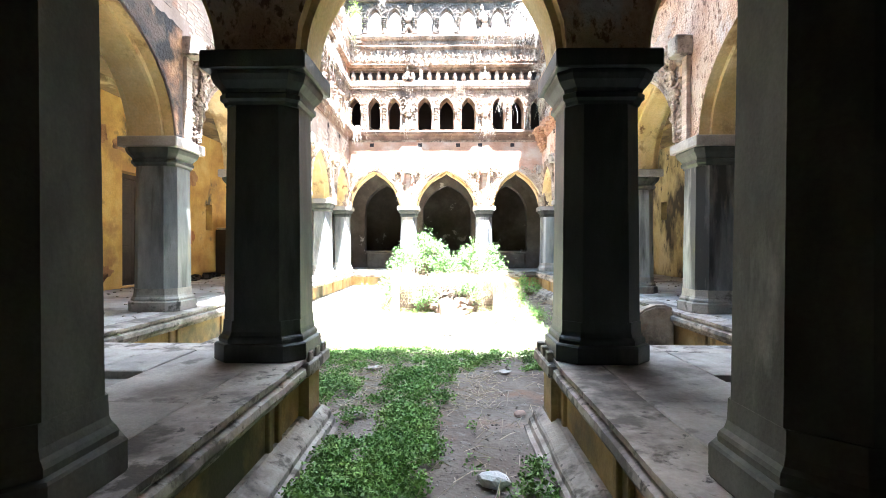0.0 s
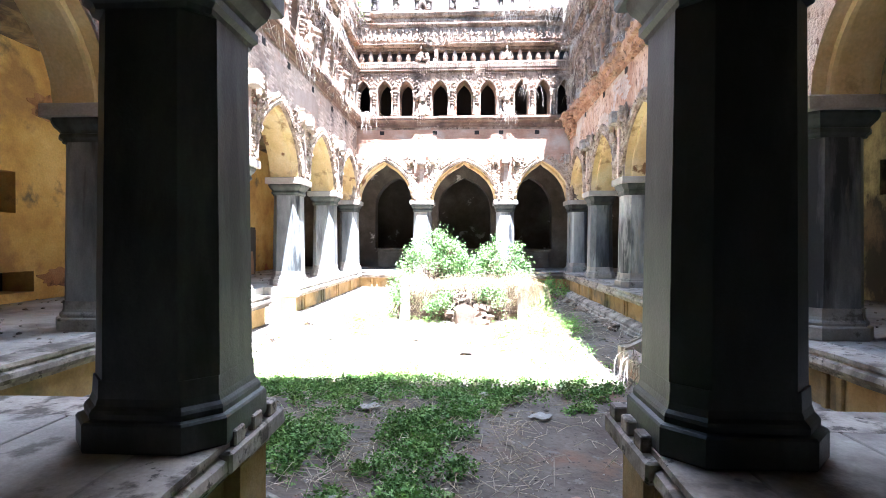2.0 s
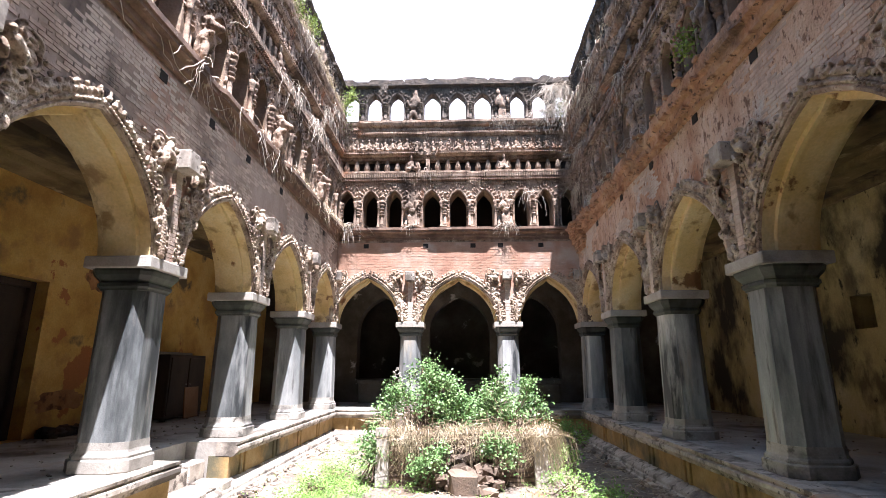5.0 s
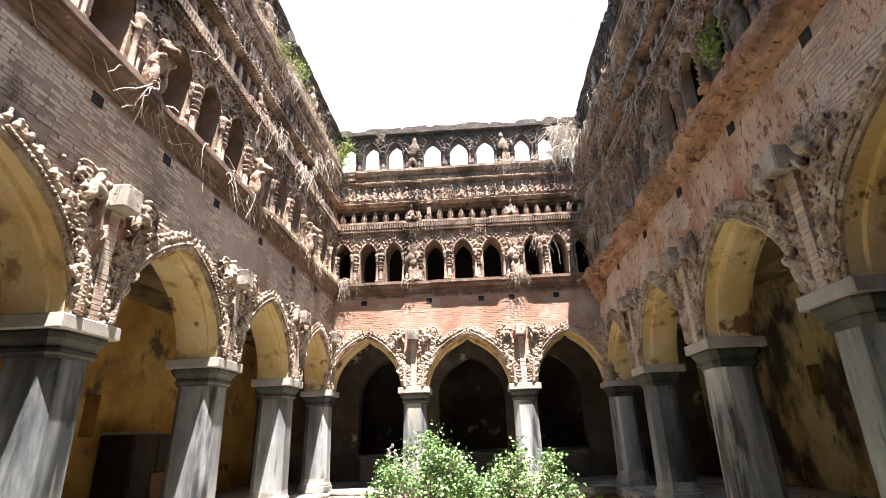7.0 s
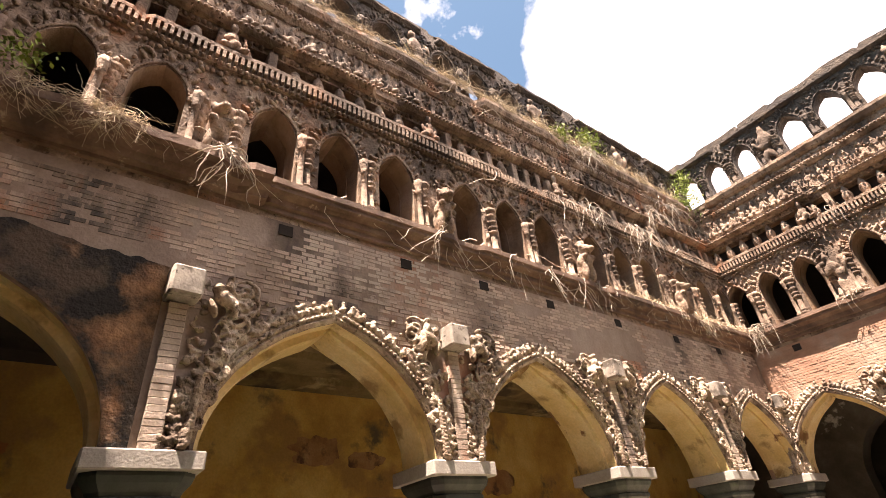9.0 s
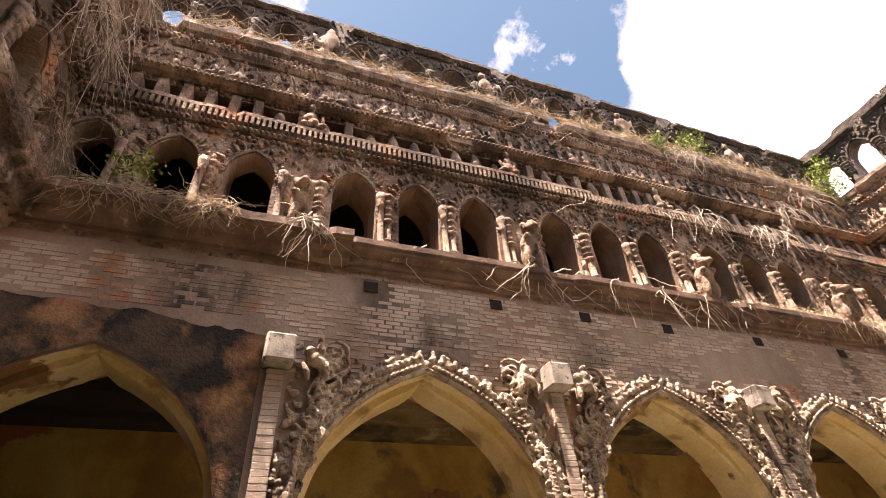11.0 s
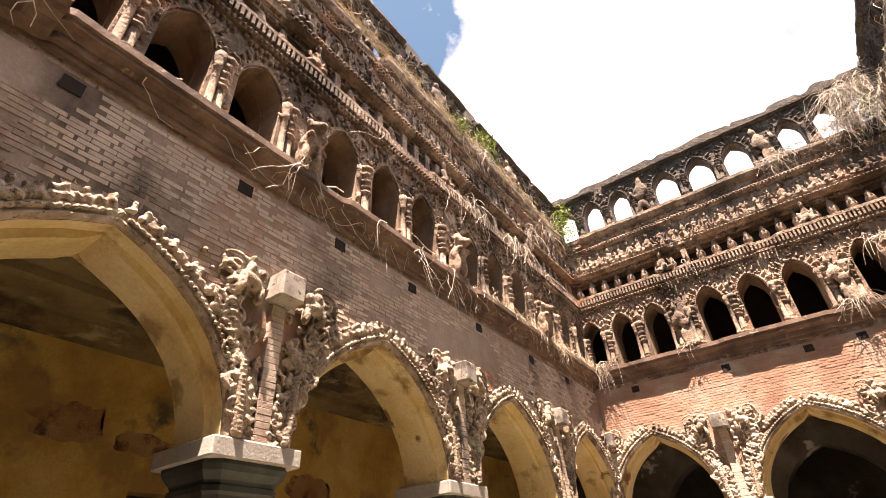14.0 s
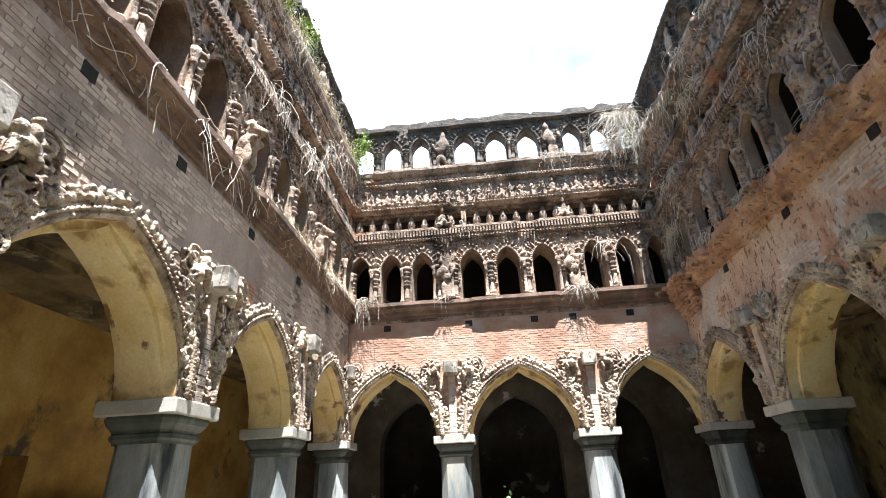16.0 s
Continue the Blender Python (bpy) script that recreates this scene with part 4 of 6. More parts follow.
def arch_stucco(w, seed):
    """Meshes for one arch of bay width w: a plain roll, a rope of beads, leaf rows, and scrollwork with small beasts in the spandrels."""
    np.random.seed(seed)
    rnd = random.Random(seed)
    h = w / 2 - 0.285
    p, nrm, length = arch_line(h, 1.20, 0.30, 61)
    bm = bmesh.new()
    rows = []
    for (u, z), (nu, nz) in zip(p, nrm):
        rows.append([bm.verts.new((u + nu * o, y, z + nz * o)) for o, y in ((0.002, -T + 0.02), (0.002, -T - 0.035), (0.03, -T - 0.05), (0.055, -T - 0.035), (0.10, -T - 0.045),
                                                                           (0.125, -T - 0.03), (0.125, -T + 0.02))])
    for a, b in zip(rows, rows[1:]):
        for i in range(6):
            bm.faces.new((a[i], a[i + 1], b[i + 1], b[i]))
    band = bpy.data.meshes.new("arch_band")
    bmesh.ops.recalc_face_normals(bm, faces=bm.faces)
    bm.to_mesh(band)
    bm.free()
    band.materials.append(ARCHSTUCCO)
    rope, leaves, scroll = Pile(), Pile(), Pile()
    p, nrm, length = arch_line(h, 1.20, 0.30, int(length / 0.045))
    for (u, z), (nu, nz) in zip(p, nrm):
        a = math.atan2(nz, nu)
        rope.put(PEBBLE, (u + nu * 0.075, -T - 0.05, z + nz * 0.075), (0.030, 0.024, 0.020), (0, -a + 0.6, 0), 0.12)
    p, nrm, length = arch_line(h, 1.20, 0.30, int(length / 0.058))
    for (u, z), (nu, nz) in zip(p, nrm):
        a = math.atan2(nz, nu)
        for o, s in ((0.155, 1.0), (0.215, 0.85)):
            if rnd.random() < (0.97 if o < 0.2 else 0.85):
                q = rnd.uniform(0.8, 1.15) * s
                leaves.put(PEBBLE, (u + nu * o + rnd.uniform(-0.012, 0.012), -T - 0.03, z + nz * o), ((0.064 if o < 0.2 else 0.046) * q, 0.045 * q, 0.036 * q), (rnd.uniform(-0.3, 0.3), -a + (0.55 if o < 0.2 else -0.45) * (1 if u > 0 else -1) + rnd.uniform(-0.25, 0.25), 0), 0.2)
    # spandrels: coiling stems between the arch and the post
    for side in (-1, 1):
        for k in range(75):
            z = CAP + 0.06 + 1.32 * rnd.random() ** 0.9
            u_arch = h
            if z < CAP + 1.2:
                lo, hi = 0.0, 1.0
                for _ in range(20):
                    mid = (lo + hi) / 2
                    lo, hi = (mid, hi) if CAP + arch(mid, 1.20, 0.30) > z else (lo, mid)
                u_arch = h * lo
            else:
                u_arch = 0.25
            inner, outer = u_arch + 0.22, w / 2 - 0.10
            if z > CAP + 1.15:
                inner = max(inner, 0.45 + rnd.random() * 0.4)
            if inner >= outer:
                inner = outer - 0.08
            u = side * rnd.uniform(inner, outer)
            q = rnd.uniform(0.4, 0.95)
            scroll.put(PEBBLE, (u, -T - 0.02, z), (0.055 * q, 0.055 * q, 0.038 * q), (rnd.uniform(-1, 1), rnd.uniform(-3, 3), rnd.uniform(-1, 1)), 0.3)
        for k in range(13):
            z0 = CAP + 0.10 + k * 0.10
            u0 = side * (w / 2 - 0.15 - 0.022 * k - 0.05 * (k % 2))
            r = rnd.uniform(0.065, 0.085) + 0.005 * k
            pts = [(u0 + side * (-0.5 * r) + r * (1 - i / 26) * math.cos(i * 0.5 + k), -T - 0.055 - 0.012 * math.sin(i), z0 + r * (1 - i / 26) * math.sin(i * 0.5 + k)) for i in range(22)]
            tube(scroll, pts, 0.026, 0.016)
        for k in range(15):
            rope.put(PEBBLE, (side * (w / 2 - 0.21 - 0.003 * k), -T - 0.06, CAP + 0.03 + 0.036 * k), (0.062 - 0.0012 * k, 0.055, 0.024), (0, side * 0.45, 0), 0.05)
        beast = (side * (w / 2 - 0.33), -T - 0.10, CAP + 1.18)
        for dx, dz, sx, sz in ((0, 0.0, 0.11, 0.065), (0.09, -0.10, 0.03, 0.09), (-0.08, -0.06, 0.03, 0.08), (0.07, 0.08, 0.05, 0.055), (-0.02, 0.10, 0.04, 0.07), (-0.02, 0.19, 0.03, 0.035)):
            scroll.put(BALL, (beast[0] + side * dx, beast[1], beast[2] + dz), (sx, 0.06, sz), (0, rnd.uniform(-0.5, 0.5), 0), 0.06)
    return band, fused(rope.mesh("bead_rope", ARCHSTUCCO), 0.0115), fused(leaves.mesh("leaf_moulding", ARCHSTUCCO), 0.0135), fused(scroll.mesh("scrollwork", ARCHSTUCCO), 0.013)


POST = shape_of(lambda b: box(b, -0.085, 0.085, -0.10, 0.0, 0, 1.27, 0.012))
kit = {}
random.seed(11)
bracket_bm = bmesh.new()
box(bracket_bm, -0.125, 0.125, -0.22, 0.05, 0, 0.25, 0.018)
bracket_me = bpy.data.meshes.new("bracket_stone")
bracket_bm.to_mesh(bracket_me)
bracket_bm.free()
bracket_me.materials.append(MOULD)
for name in ("north", "west", "east"):
    m, marks = WALLS[name]
    wall = bpy.data.objects["wall_" + name]
    for i, (a, b) in enumerate(zip(marks, marks[1:])):
        plain = (name == "west" and i == 0) or (name == "east" and i == len(marks) - 2)
        if plain:
            continue
        key = (round(b - a, 2), i % 2 if name != "north" else i + 5)
        if key not in kit:
            kit[key] = arch_stucco(b - a, 17 + 3 * len(kit))
        for me, label in zip(kit[key], ("moulded arch band", "rope of stucco beads", "row of stucco leaves", "stucco scrollwork with small beasts")):
            piece(me.name.split(".")[0], me, wall, Matrix.Translation(((a + b) / 2, 0, 0)), label)
    for i, u in enumerate(marks):
        edge = i in (0, len(marks) - 1)
        if edge and name != "north":
            continue
        u = u + (0.36 if i == 0 and edge else -0.36 if edge else 0)
        bm = bmesh.new()
        for k in range(22):
            q = 0.006 * random.random()
            box(bm, u - 0.065 - q, u + 0.065 + q, -T - 0.05 - 0.005 * random.random(), -T + 0.02, CAP + 0.05 * k, CAP + 0.05 * k + 0.0475, 0.003)
        if not edge:
            part("brick_post", bm, BRICK, wall, "narrow brick post between arches")
        else:
            bm.free()
        piece("bracket_stone", bracket_me, wall, Matrix.Translation((u, -T, CAP + 1.10 + random.uniform(-0.02, 0.02))) @ pose(0, 0, 0, 0, 0, random.uniform(-4, 4)), "projecting pale stone bracket")

# the plain first bay of the west wall: patched plaster with soot
m, marks = WALLS["west"]
bm, so = holed_wall(marks[0] + T, marks[1] - 0.12, CAP + 0.004, 4.55, [((marks[0] + marks[1]) / 2, 1.06, CAP - 1, CAP, 1.22, 0.30)], -T - 0.02, -T + 0.01, 40,
                    top=lambda u: 4.40 + 0.16 * (6.2 - u) / 2 + 0.05 * noise.noise((u * 3.1, 0.5, 2)) + 0.03 * noise.noise((u * 13, 0.5, 7)))
so.free()
pl = part("plaster_patch", bm, SOOT, bpy.data.objects["wall_west"], "soot-stained orange plaster")
part("wide_ledge", strip([(-T + 0.05, 5.24), (-T - 0.12, 5.26), (-T - 0.15, 5.33), (-T - 0.22, 5.36), (-T - 0.24, 5.41), (-T - 0.30, 5.43), (-T - 0.30, 5.52), (-T + 0.05, 5.565)],
                         marks[0] + T, marks[1] + 0.55, 0.09, 0.014, 8, 0.1), LEDGE, uppers["west"][0], "deep broken eave with diamond pattern")


# ---- upper storey ornament ----
def window_hood(h, seed):
    """Bead ring and leaf crest round one window."""
    rnd = random.Random(seed)
    np.random.seed(seed)
    pl = Pile()
    n = 26
    for i in range(n + 1):
        a = math.pi * i / n
        s = -math.cos(a)
        u, z = h * s, 6.27 + arch(s, 0.38, 0.10)
        nu, nz = s * 0.9, math.sin(a)
        pl.put(PEBBLE, (u + nu * 0.025, -T - 0.015, z + nz * 0.025), (0.022, 0.022, 0.018))
        pl.put(PEBBLE, (u + nu * 0.065, -T - 0.010, z + nz * 0.065), (0.020, 0.02, 0.020), (0, 0, 0), 0.2)
        if i % 2 == 0 and 2 < i < n - 2:
            q = rnd.uniform(0.8, 1.3)
            pl.put(PEBBLE, (u + nu * 0.12, -T - 0.02, z + nz * 0.12), (0.030 * q, 0.035, 0.042 * q), (rnd.uniform(-0.4, 0.4), s * 0.8, 0), 0.25)
            if rnd.random() < 0.6:
                pl.put(PEBBLE, (u + nu * 0.185, -T - 0.02, z + nz * 0.175), (0.022, 0.03, 0.032), (0, s * 0.8, 0), 0.25)
    for k in range(5):
        pl.put(PEBBLE, (rnd.uniform(-0.05, 0.05), -T - 0.025, 6.75 + 0.03 * k), (0.03, 0.035, 0.025), (0, 0, 0), 0.25)
    return fused(pl.mesh("window_hood", STUCCO), 0.014)


def recoated(me, name, mat):
    """The same shape in another coat."""
    out = me.copy()
    out.name = name
    out.materials.clear()
    out.materials.append(mat)
    return out


def small_column(height, r):
    """A turned stucco colonnette, ringed and half broken."""
    bm = bmesh.new()
    prof = [(1.3, 0), (1.3, 0.06), (0.85, 0.08), (1.1, 0.11), (1.1, 0.13), (0.7, 0.15), (0.78, 0.40), (0.62, 0.43), (1.1, 0.46), (1.2, 0.49), (0.65, 0.52), (1.0, 0.55), (1.15, 0.58), (0.65, 0.62),
            (1.0, 0.66), (1.25, 0.70), (0.65, 0.74), (0.95, 0.79), (1.3, 0.84), (0.8, 0.87), (1.4, 0.90), (1.5, 0.96), (1.0, 1.0)]
    lathe(bm, [(a * r, z * height) for a, z in prof], 8, circle_plan(8))
    for s in (-1, 1):
        lathe(bm, [(a * r * 0.7, z * height * 0.97) for a, z in ((1.2, 0), (1.2, 0.08), (0.8, 0.10), (0.74, 0.74), (1.1, 0.77), (0.8, 0.80), (1.3, 0.90), (1.3, 1.0))], 6, circle_plan(6), (s * r * 1.25, r * 0.7))
    me = bpy.data.meshes.new("window_column")
    bm.to_mesh(me)
    bm.free()
    me.materials.append(STUCCO)
    me.polygons.foreach_set("use_smooth", [True] * len(me.polygons))
    return me


def figure(seed, seated=True):
    """A worn stucco figure one unit high, facing -y, as one plain mesh."""
    rnd = random.Random(seed)
    np.random.seed(seed)
    pl = Pile()
    lean = rnd.uniform(-0.12, 0.12)
    if seated:
        parts = [((lean, 0, 0.86), (0.13, 0.13, 0.14)), ((lean * 0.6, 0.02, 0.55), (0.19, 0.13, 0.22)), ((0, -0.02, 0.30), (0.22, 0.15, 0.13)),
                 ((-0.22, -0.06, 0.16), (0.20, 0.11, 0.10)), ((0.22, -0.06, 0.16), (0.20, 0.11, 0.10)), ((-0.26, -0.02, 0.45), (0.07, 0.08, 0.2)), ((0.26, -0.02, 0.45), (0.07, 0.08, 0.2)),
                 ((lean, 0.02, 1.0), (0.08, 0.08, 0.10))]
    else:
        parts = [((lean, 0, 0.88), (0.085, 0.09, 0.085)), ((lean, 0.0, 0.97), (0.05, 0.06, 0.06)), ((lean * 0.5, 0, 0.68), (0.13, 0.10, 0.14)), ((0, 0, 0.50), (0.14, 0.10, 0.10)),
                 ((-0.07, -0.01, 0.24), (0.065, 0.07, 0.25)), ((0.08, 0.01, 0.24), (0.065, 0.07, 0.25)), ((-0.17, -0.04, 0.60), (0.045, 0.05, 0.16)), ((0.17, -0.04, 0.66), (0.045, 0.05, 0.17)),
                 ((0, 0.03, 0.03), (0.22, 0.14, 0.05))]
    for at, size in parts:
        pl.put(PEBBLE, at, [s * rnd.uniform(0.85, 1.2) for s in size], (rnd.uniform(-0.2, 0.2), rnd.uniform(-0.35, 0.35), rnd.uniform(-0.5, 0.5)), 0.08)
    return fused(pl.mesh("figure", STUCCO), 0.05)


def beast():
    """A rearing beast bracket one unit high, as one plain mesh."""
    np.random.seed(5)
    pl = Pile()
    for at, size, ry in (((0, -0.10, 0.55), (0.20, 0.20, 0.24), 0), ((0, -0.20, 0.85), (0.17, 0.17, 0.15), 0), ((0, -0.36, 0.80), (0.10, 0.12, 0.09), 0), ((-0.12, -0.16, 0.25), (0.07, 0.09, 0.27), 0.1),
                         ((0.12, -0.16, 0.25), (0.07, 0.09, 0.27), -0.1), ((0, 0.02, 0.3), (0.17, 0.14, 0.3), 0), ((-0.15, -0.2, 0.95), (0.05, 0.05, 0.08), 0.4), ((0.15, -0.2, 0.95), (0.05, 0.05, 0.08), -0.4),
                         ((0, 0.05, 0.02), (0.26, 0.2, 0.05), 0), ((-0.14, -0.26, 0.62), (0.06, 0.10, 0.07), 0.3), ((0.14, -0.26, 0.62), (0.06, 0.10, 0.07), -0.3)):
        pl.put(BALL, at, size, (0, ry, 0), 0.05)
    return fused(pl.mesh("statue", STUCCO), 0.045)


COL_W, COL_P = small_column(0.80, 0.066), recoated(small_column(0.58, 0.066), "parapet_column", LICHEN)
SEATED = [figure(100 + k, True) for k in range(5)]
STANDING = [figure(200 + k, False) for k in range(5)]
BEAST = beast()
pot = bmesh.new()
lathe(pot, [(0.04, 0), (0.06, 0.02), (0.045, 0.05), (0.075, 0.10), (0.085, 0.16), (0.07, 0.22), (0.05, 0.25), (0.06, 0.28), (0.03, 0.33), (0.012, 0.36)], 8, circle_plan(8))
POT = bpy.data.meshes.new("pot")
pot.to_mesh(POT)
pot.free()
POT.materials.append(STUCCO)
POT.polygons.foreach_set("use_smooth", [True] * len(POT.polygons))
rnd = random.Random(21)
statues = [(BEAST, 0.62, "worn beast statue rearing on the window ledge", "beasts between the windows"), (STANDING[1], 0.95, "worn stucco standing figure between the windows", "figures between the windows")]
for name in ("north", "west", "east", "south"):
    m, marks = WALLS[name]
    u, p, lo, hi = uppers[name]
    dots, dent = Pile(), Pile()
    np.random.seed(len(name))
    x = marks[0] + T
    sc = {"west": 0.8, "north": 0.95}.get(name, 1.0)
    while x < marks[-1] - T:
        dots.put(PEBBLE, (x, -T - sc * 0.085, 6.955), (0.030, 0.028, 0.024), (0, 0, 0), 0.15)
        dots.put(PEBBLE, (x + 0.03, -T - sc * 0.12, 7.755), (0.028, 0.025, 0.022), (0, 0, 0), 0.2)
        dots.put(PEBBLE, (x, -T - sc * 0.11, 8.395), (0.027, 0.025, 0.024), (0, 0, 0), 0.2)
        if rnd.random() < 0.8:
            dots.put(PEBBLE, (x, -T - 0.04 - 0.02 * rnd.random(), 8.50 + rnd.uniform(-0.03, 0.03)), (0.035, 0.03, 0.05), (0, rnd.uniform(-1, 1), 0), 0.3)
            dots.put(PEBBLE, (x, -T - 0.02, 6.86 + rnd.uniform(-0.03, 0.03)), (0.032, 0.03, 0.032), (0, rnd.uniform(-1, 1), 0), 0.3)
            dots.put(PEBBLE, (x, -T + 0.07, 7.67 + rnd.uniform(-0.03, 0.03)), (0.035, 0.04, 0.035), (0, rnd.uniform(-1, 1), 0), 0.3)
        dent.put(BLOCK, (x, -T - sc * 0.085, 7.085), (0.034, 0.08, 0.125))
        x += 0.066
    piece("bead_row", dots.mesh("bead_row", STUCCO), u, Matrix(), "rows of stucco beads and leaves", "stuff")
    piece("balustrade", dent.mesh("balustrade", STUCCO, False), u, Matrix(), "miniature stucco balustrade", "stuff")
    for i, (a, b) in enumerate(zip(marks, marks[1:])):
        w, c = b - a, (a + b) / 2
        h = w * 0.092
        hk = ("hood", round(w, 2))
        if hk not in kit:
            kit[hk] = window_hood(h, 31 + len(kit))
            kit["parapet", round(w, 2)] = recoated(kit[hk], "parapet_hood", LICHEN)
        for k in (-1, 0, 1):
            uc = c + k * w * 0.288
            piece("window_hood", kit[hk], u, Matrix.Translation((uc, 0, 0)), "bead ring and leaf crest over a window")
            piece("parapet_hood", kit["parapet", round(w, 2)], p, Matrix.Translation((uc, 0.08, 3.10)), "stucco hood over a parapet opening")
        for f in (-0.432, -0.144, 0.144, 0.432):
            piece("window_column", COL_W, u, Matrix.Translation((c + f * w, -T - 0.02, SILL)) @ pose(0, 0, 0, 0, 0, rnd.uniform(0, 90)))
            piece("parapet_column", COL_P, p, Matrix.Translation((c + f * w, -T + 0.07, 8.86)) @ pose(0, 0, 0, 0, 0, rnd.uniform(0, 90)))
        # niche row: pots and small pillars before dark recesses
        n = int(w / 0.27)
        for k in range(n):
            x = a + (k + 0.5) * w / n
            if rnd.random() < (0.92 if i % 2 or name == "north" else 0.3):
                piece("pot", POT, u, Matrix.Translation((x, -T + 0.06, 7.20)) @ Matrix.Diagonal((1.05, 1, rnd.uniform(0.85, 1.15), 1)))
            else:
                bm = bmesh.new()
                box(bm, x - 0.055, x + 0.055, -T + 0.0, -T + 0.28, 7.22, 7.615, 0.01)
                part("niche_pillar", bm, STUCCO, u)
        # frieze of seated and standing figures
        n = int(w / 0.225)
        for k in range(n):
            x = a + (k + 0.5) * w / n + rnd.uniform(-0.02, 0.02)
            me = rnd.choice(SEATED if (i + len(name)) % 2 or rnd.random() < 0.4 else STANDING)
            s = rnd.uniform(0.36, 0.43)
            piece("frieze_figure", me, u, Matrix.Translation((x, -T - 0.035, 7.83)) @ pose(0, 0, 0, 0, 0, rnd.uniform(-25, 25)) @ Matrix.Diagonal((s * 0.8, s * 0.7, s, 1)))
    for i, x in enumerate(marks[1:-1]):
        me, s, label, group = statues[0 if name in ("west", "south") else 1]
        ob = new("statue", me)
        ob.matrix_world = m @ Matrix.Translation((x, -T - 0.10, SILL - 0.01)) @ Matrix.Diagonal((s, s, s, 1))
        tagged(ob, label, "statue", group)
        ob = new("statue", SEATED[i % 5])
        ob.matrix_world = m @ Matrix.Translation((x, -T - 0.05, 7.20)) @ Matrix.Diagonal((0.42, 0.42, 0.5, 1))
        tagged(ob, "seated stucco figure on the cornice of the upper storey", "statue", "seated cornice figures")
        ob = new("statue", STANDING[(i + 2) % 5])
        ob.matrix_world = m @ Matrix.Translation((x, -T + 0.02, 8.77)) @ Matrix.Diagonal((1.0, 0.9, 1.05, 1))
        tagged(ob, "worn stucco figure standing against the roof parapet", "statue", "parapet figures")
        pl = Pile()
        pl.put(WEDGE, (x, -T - 0.0, 5.58), (0.34, 0.20, 0.07))
        piece("pilaster_block", pl.mesh("pilaster_block", STUCCO, False), u, Matrix(), "stucco block behind a figure")

# crust of broken leaf ornament between the bands
q = np.random.RandomState(77)
for name in ("north", "west", "east", "south"):
    m, marks = WALLS[name]
    u, p, lo, hi = uppers[name]
    low, high = Pile(), Pile()
    dense, coarse = {"south": (0.5, 1.0), "east": (1.7, 1.35)}.get(name, (1.15, 1.1))
    openings = [((a + b) / 2 + k * (b - a) * 0.288, (b - a) * 0.092) for a, b in zip(marks, marks[1:]) for k in (-1, 0, 1)]
    span = marks[-1] - marks[0] - 2 * T
    for z0, z1, per, y, pile in ((5.6, 6.93, 75, -T, low), (7.85, 8.32, 40, -T, low), (8.42, 8.60, 30, -T - 0.02, low), (8.80, 10.12, 75, -T + 0.08, high)):
        for _ in range(int(per * span * dense)):
            x, z = marks[0] + T + q.rand() * span, q.uniform(z0, z1)
            if z0 in (5.6, 8.80):
                spring, rise = (6.27, 0.38) if z0 == 5.6 else (9.40, 0.33)
                near = min(openings, key=lambda o: abs(o[0] - x))
                s = abs(x - near[0]) / (near[1] + 0.03)
                if s < 1 and z < spring + arch(s, rise, 0.1) + 0.04:
                    continue
            r = q.uniform(0.014, 0.042) * coarse
            pile.put(PEBBLE, (x, y - 0.01, z), (r * q.uniform(0.9, 2.2), r * 0.85, r * q.uniform(0.4, 0.9)), (q.uniform(-1, 1), q.uniform(-3, 3), q.uniform(-1, 1)), 0.25)
    piece("crust", low.mesh("crust", STUCCO), u, Matrix(), "crust of broken stucco leaves", "stuff")
    piece("crust", high.mesh("crust", LICHEN), p, Matrix(), "crust of broken stucco leaves", "stuff")


# ---- plants ----
def leaf_cloud(pile, centres, size, spread, flat=0.6, seed=1):
    """Leaves of two triangles, one at each centre, turned at random."""
    rs = np.random.RandomState(seed)
    n = len(centres)
    c = np.asarray(centres) + rs.normal(0, spread, (n, 3))
    d = rs.normal(0, 1, (n, 3))
    d[:, 2] *= flat
    d /= np.linalg.norm(d, axis=1)[:, None]
    s = np.cross(d, rs.normal(0, 1, (n, 3)))
    s /= np.linalg.norm(s, axis=1)[:, None]
    l = (size * rs.uniform(0.6, 1.4, n))[:, None]
    v = np.stack([c, c + d * l * 0.5 + s * l * 0.32, c + d * l, c + d * l * 0.5 - s * l * 0.32], 1).reshape(-1, 3)
    pile.v.append(v)
    pile.f.extend([(pile.n + 4 * i, pile.n + 4 * i + 1, pile.n + 4 * i + 2, pile.n + 4 * i + 3) for i in range(n)])
    pile.n += 4 * n


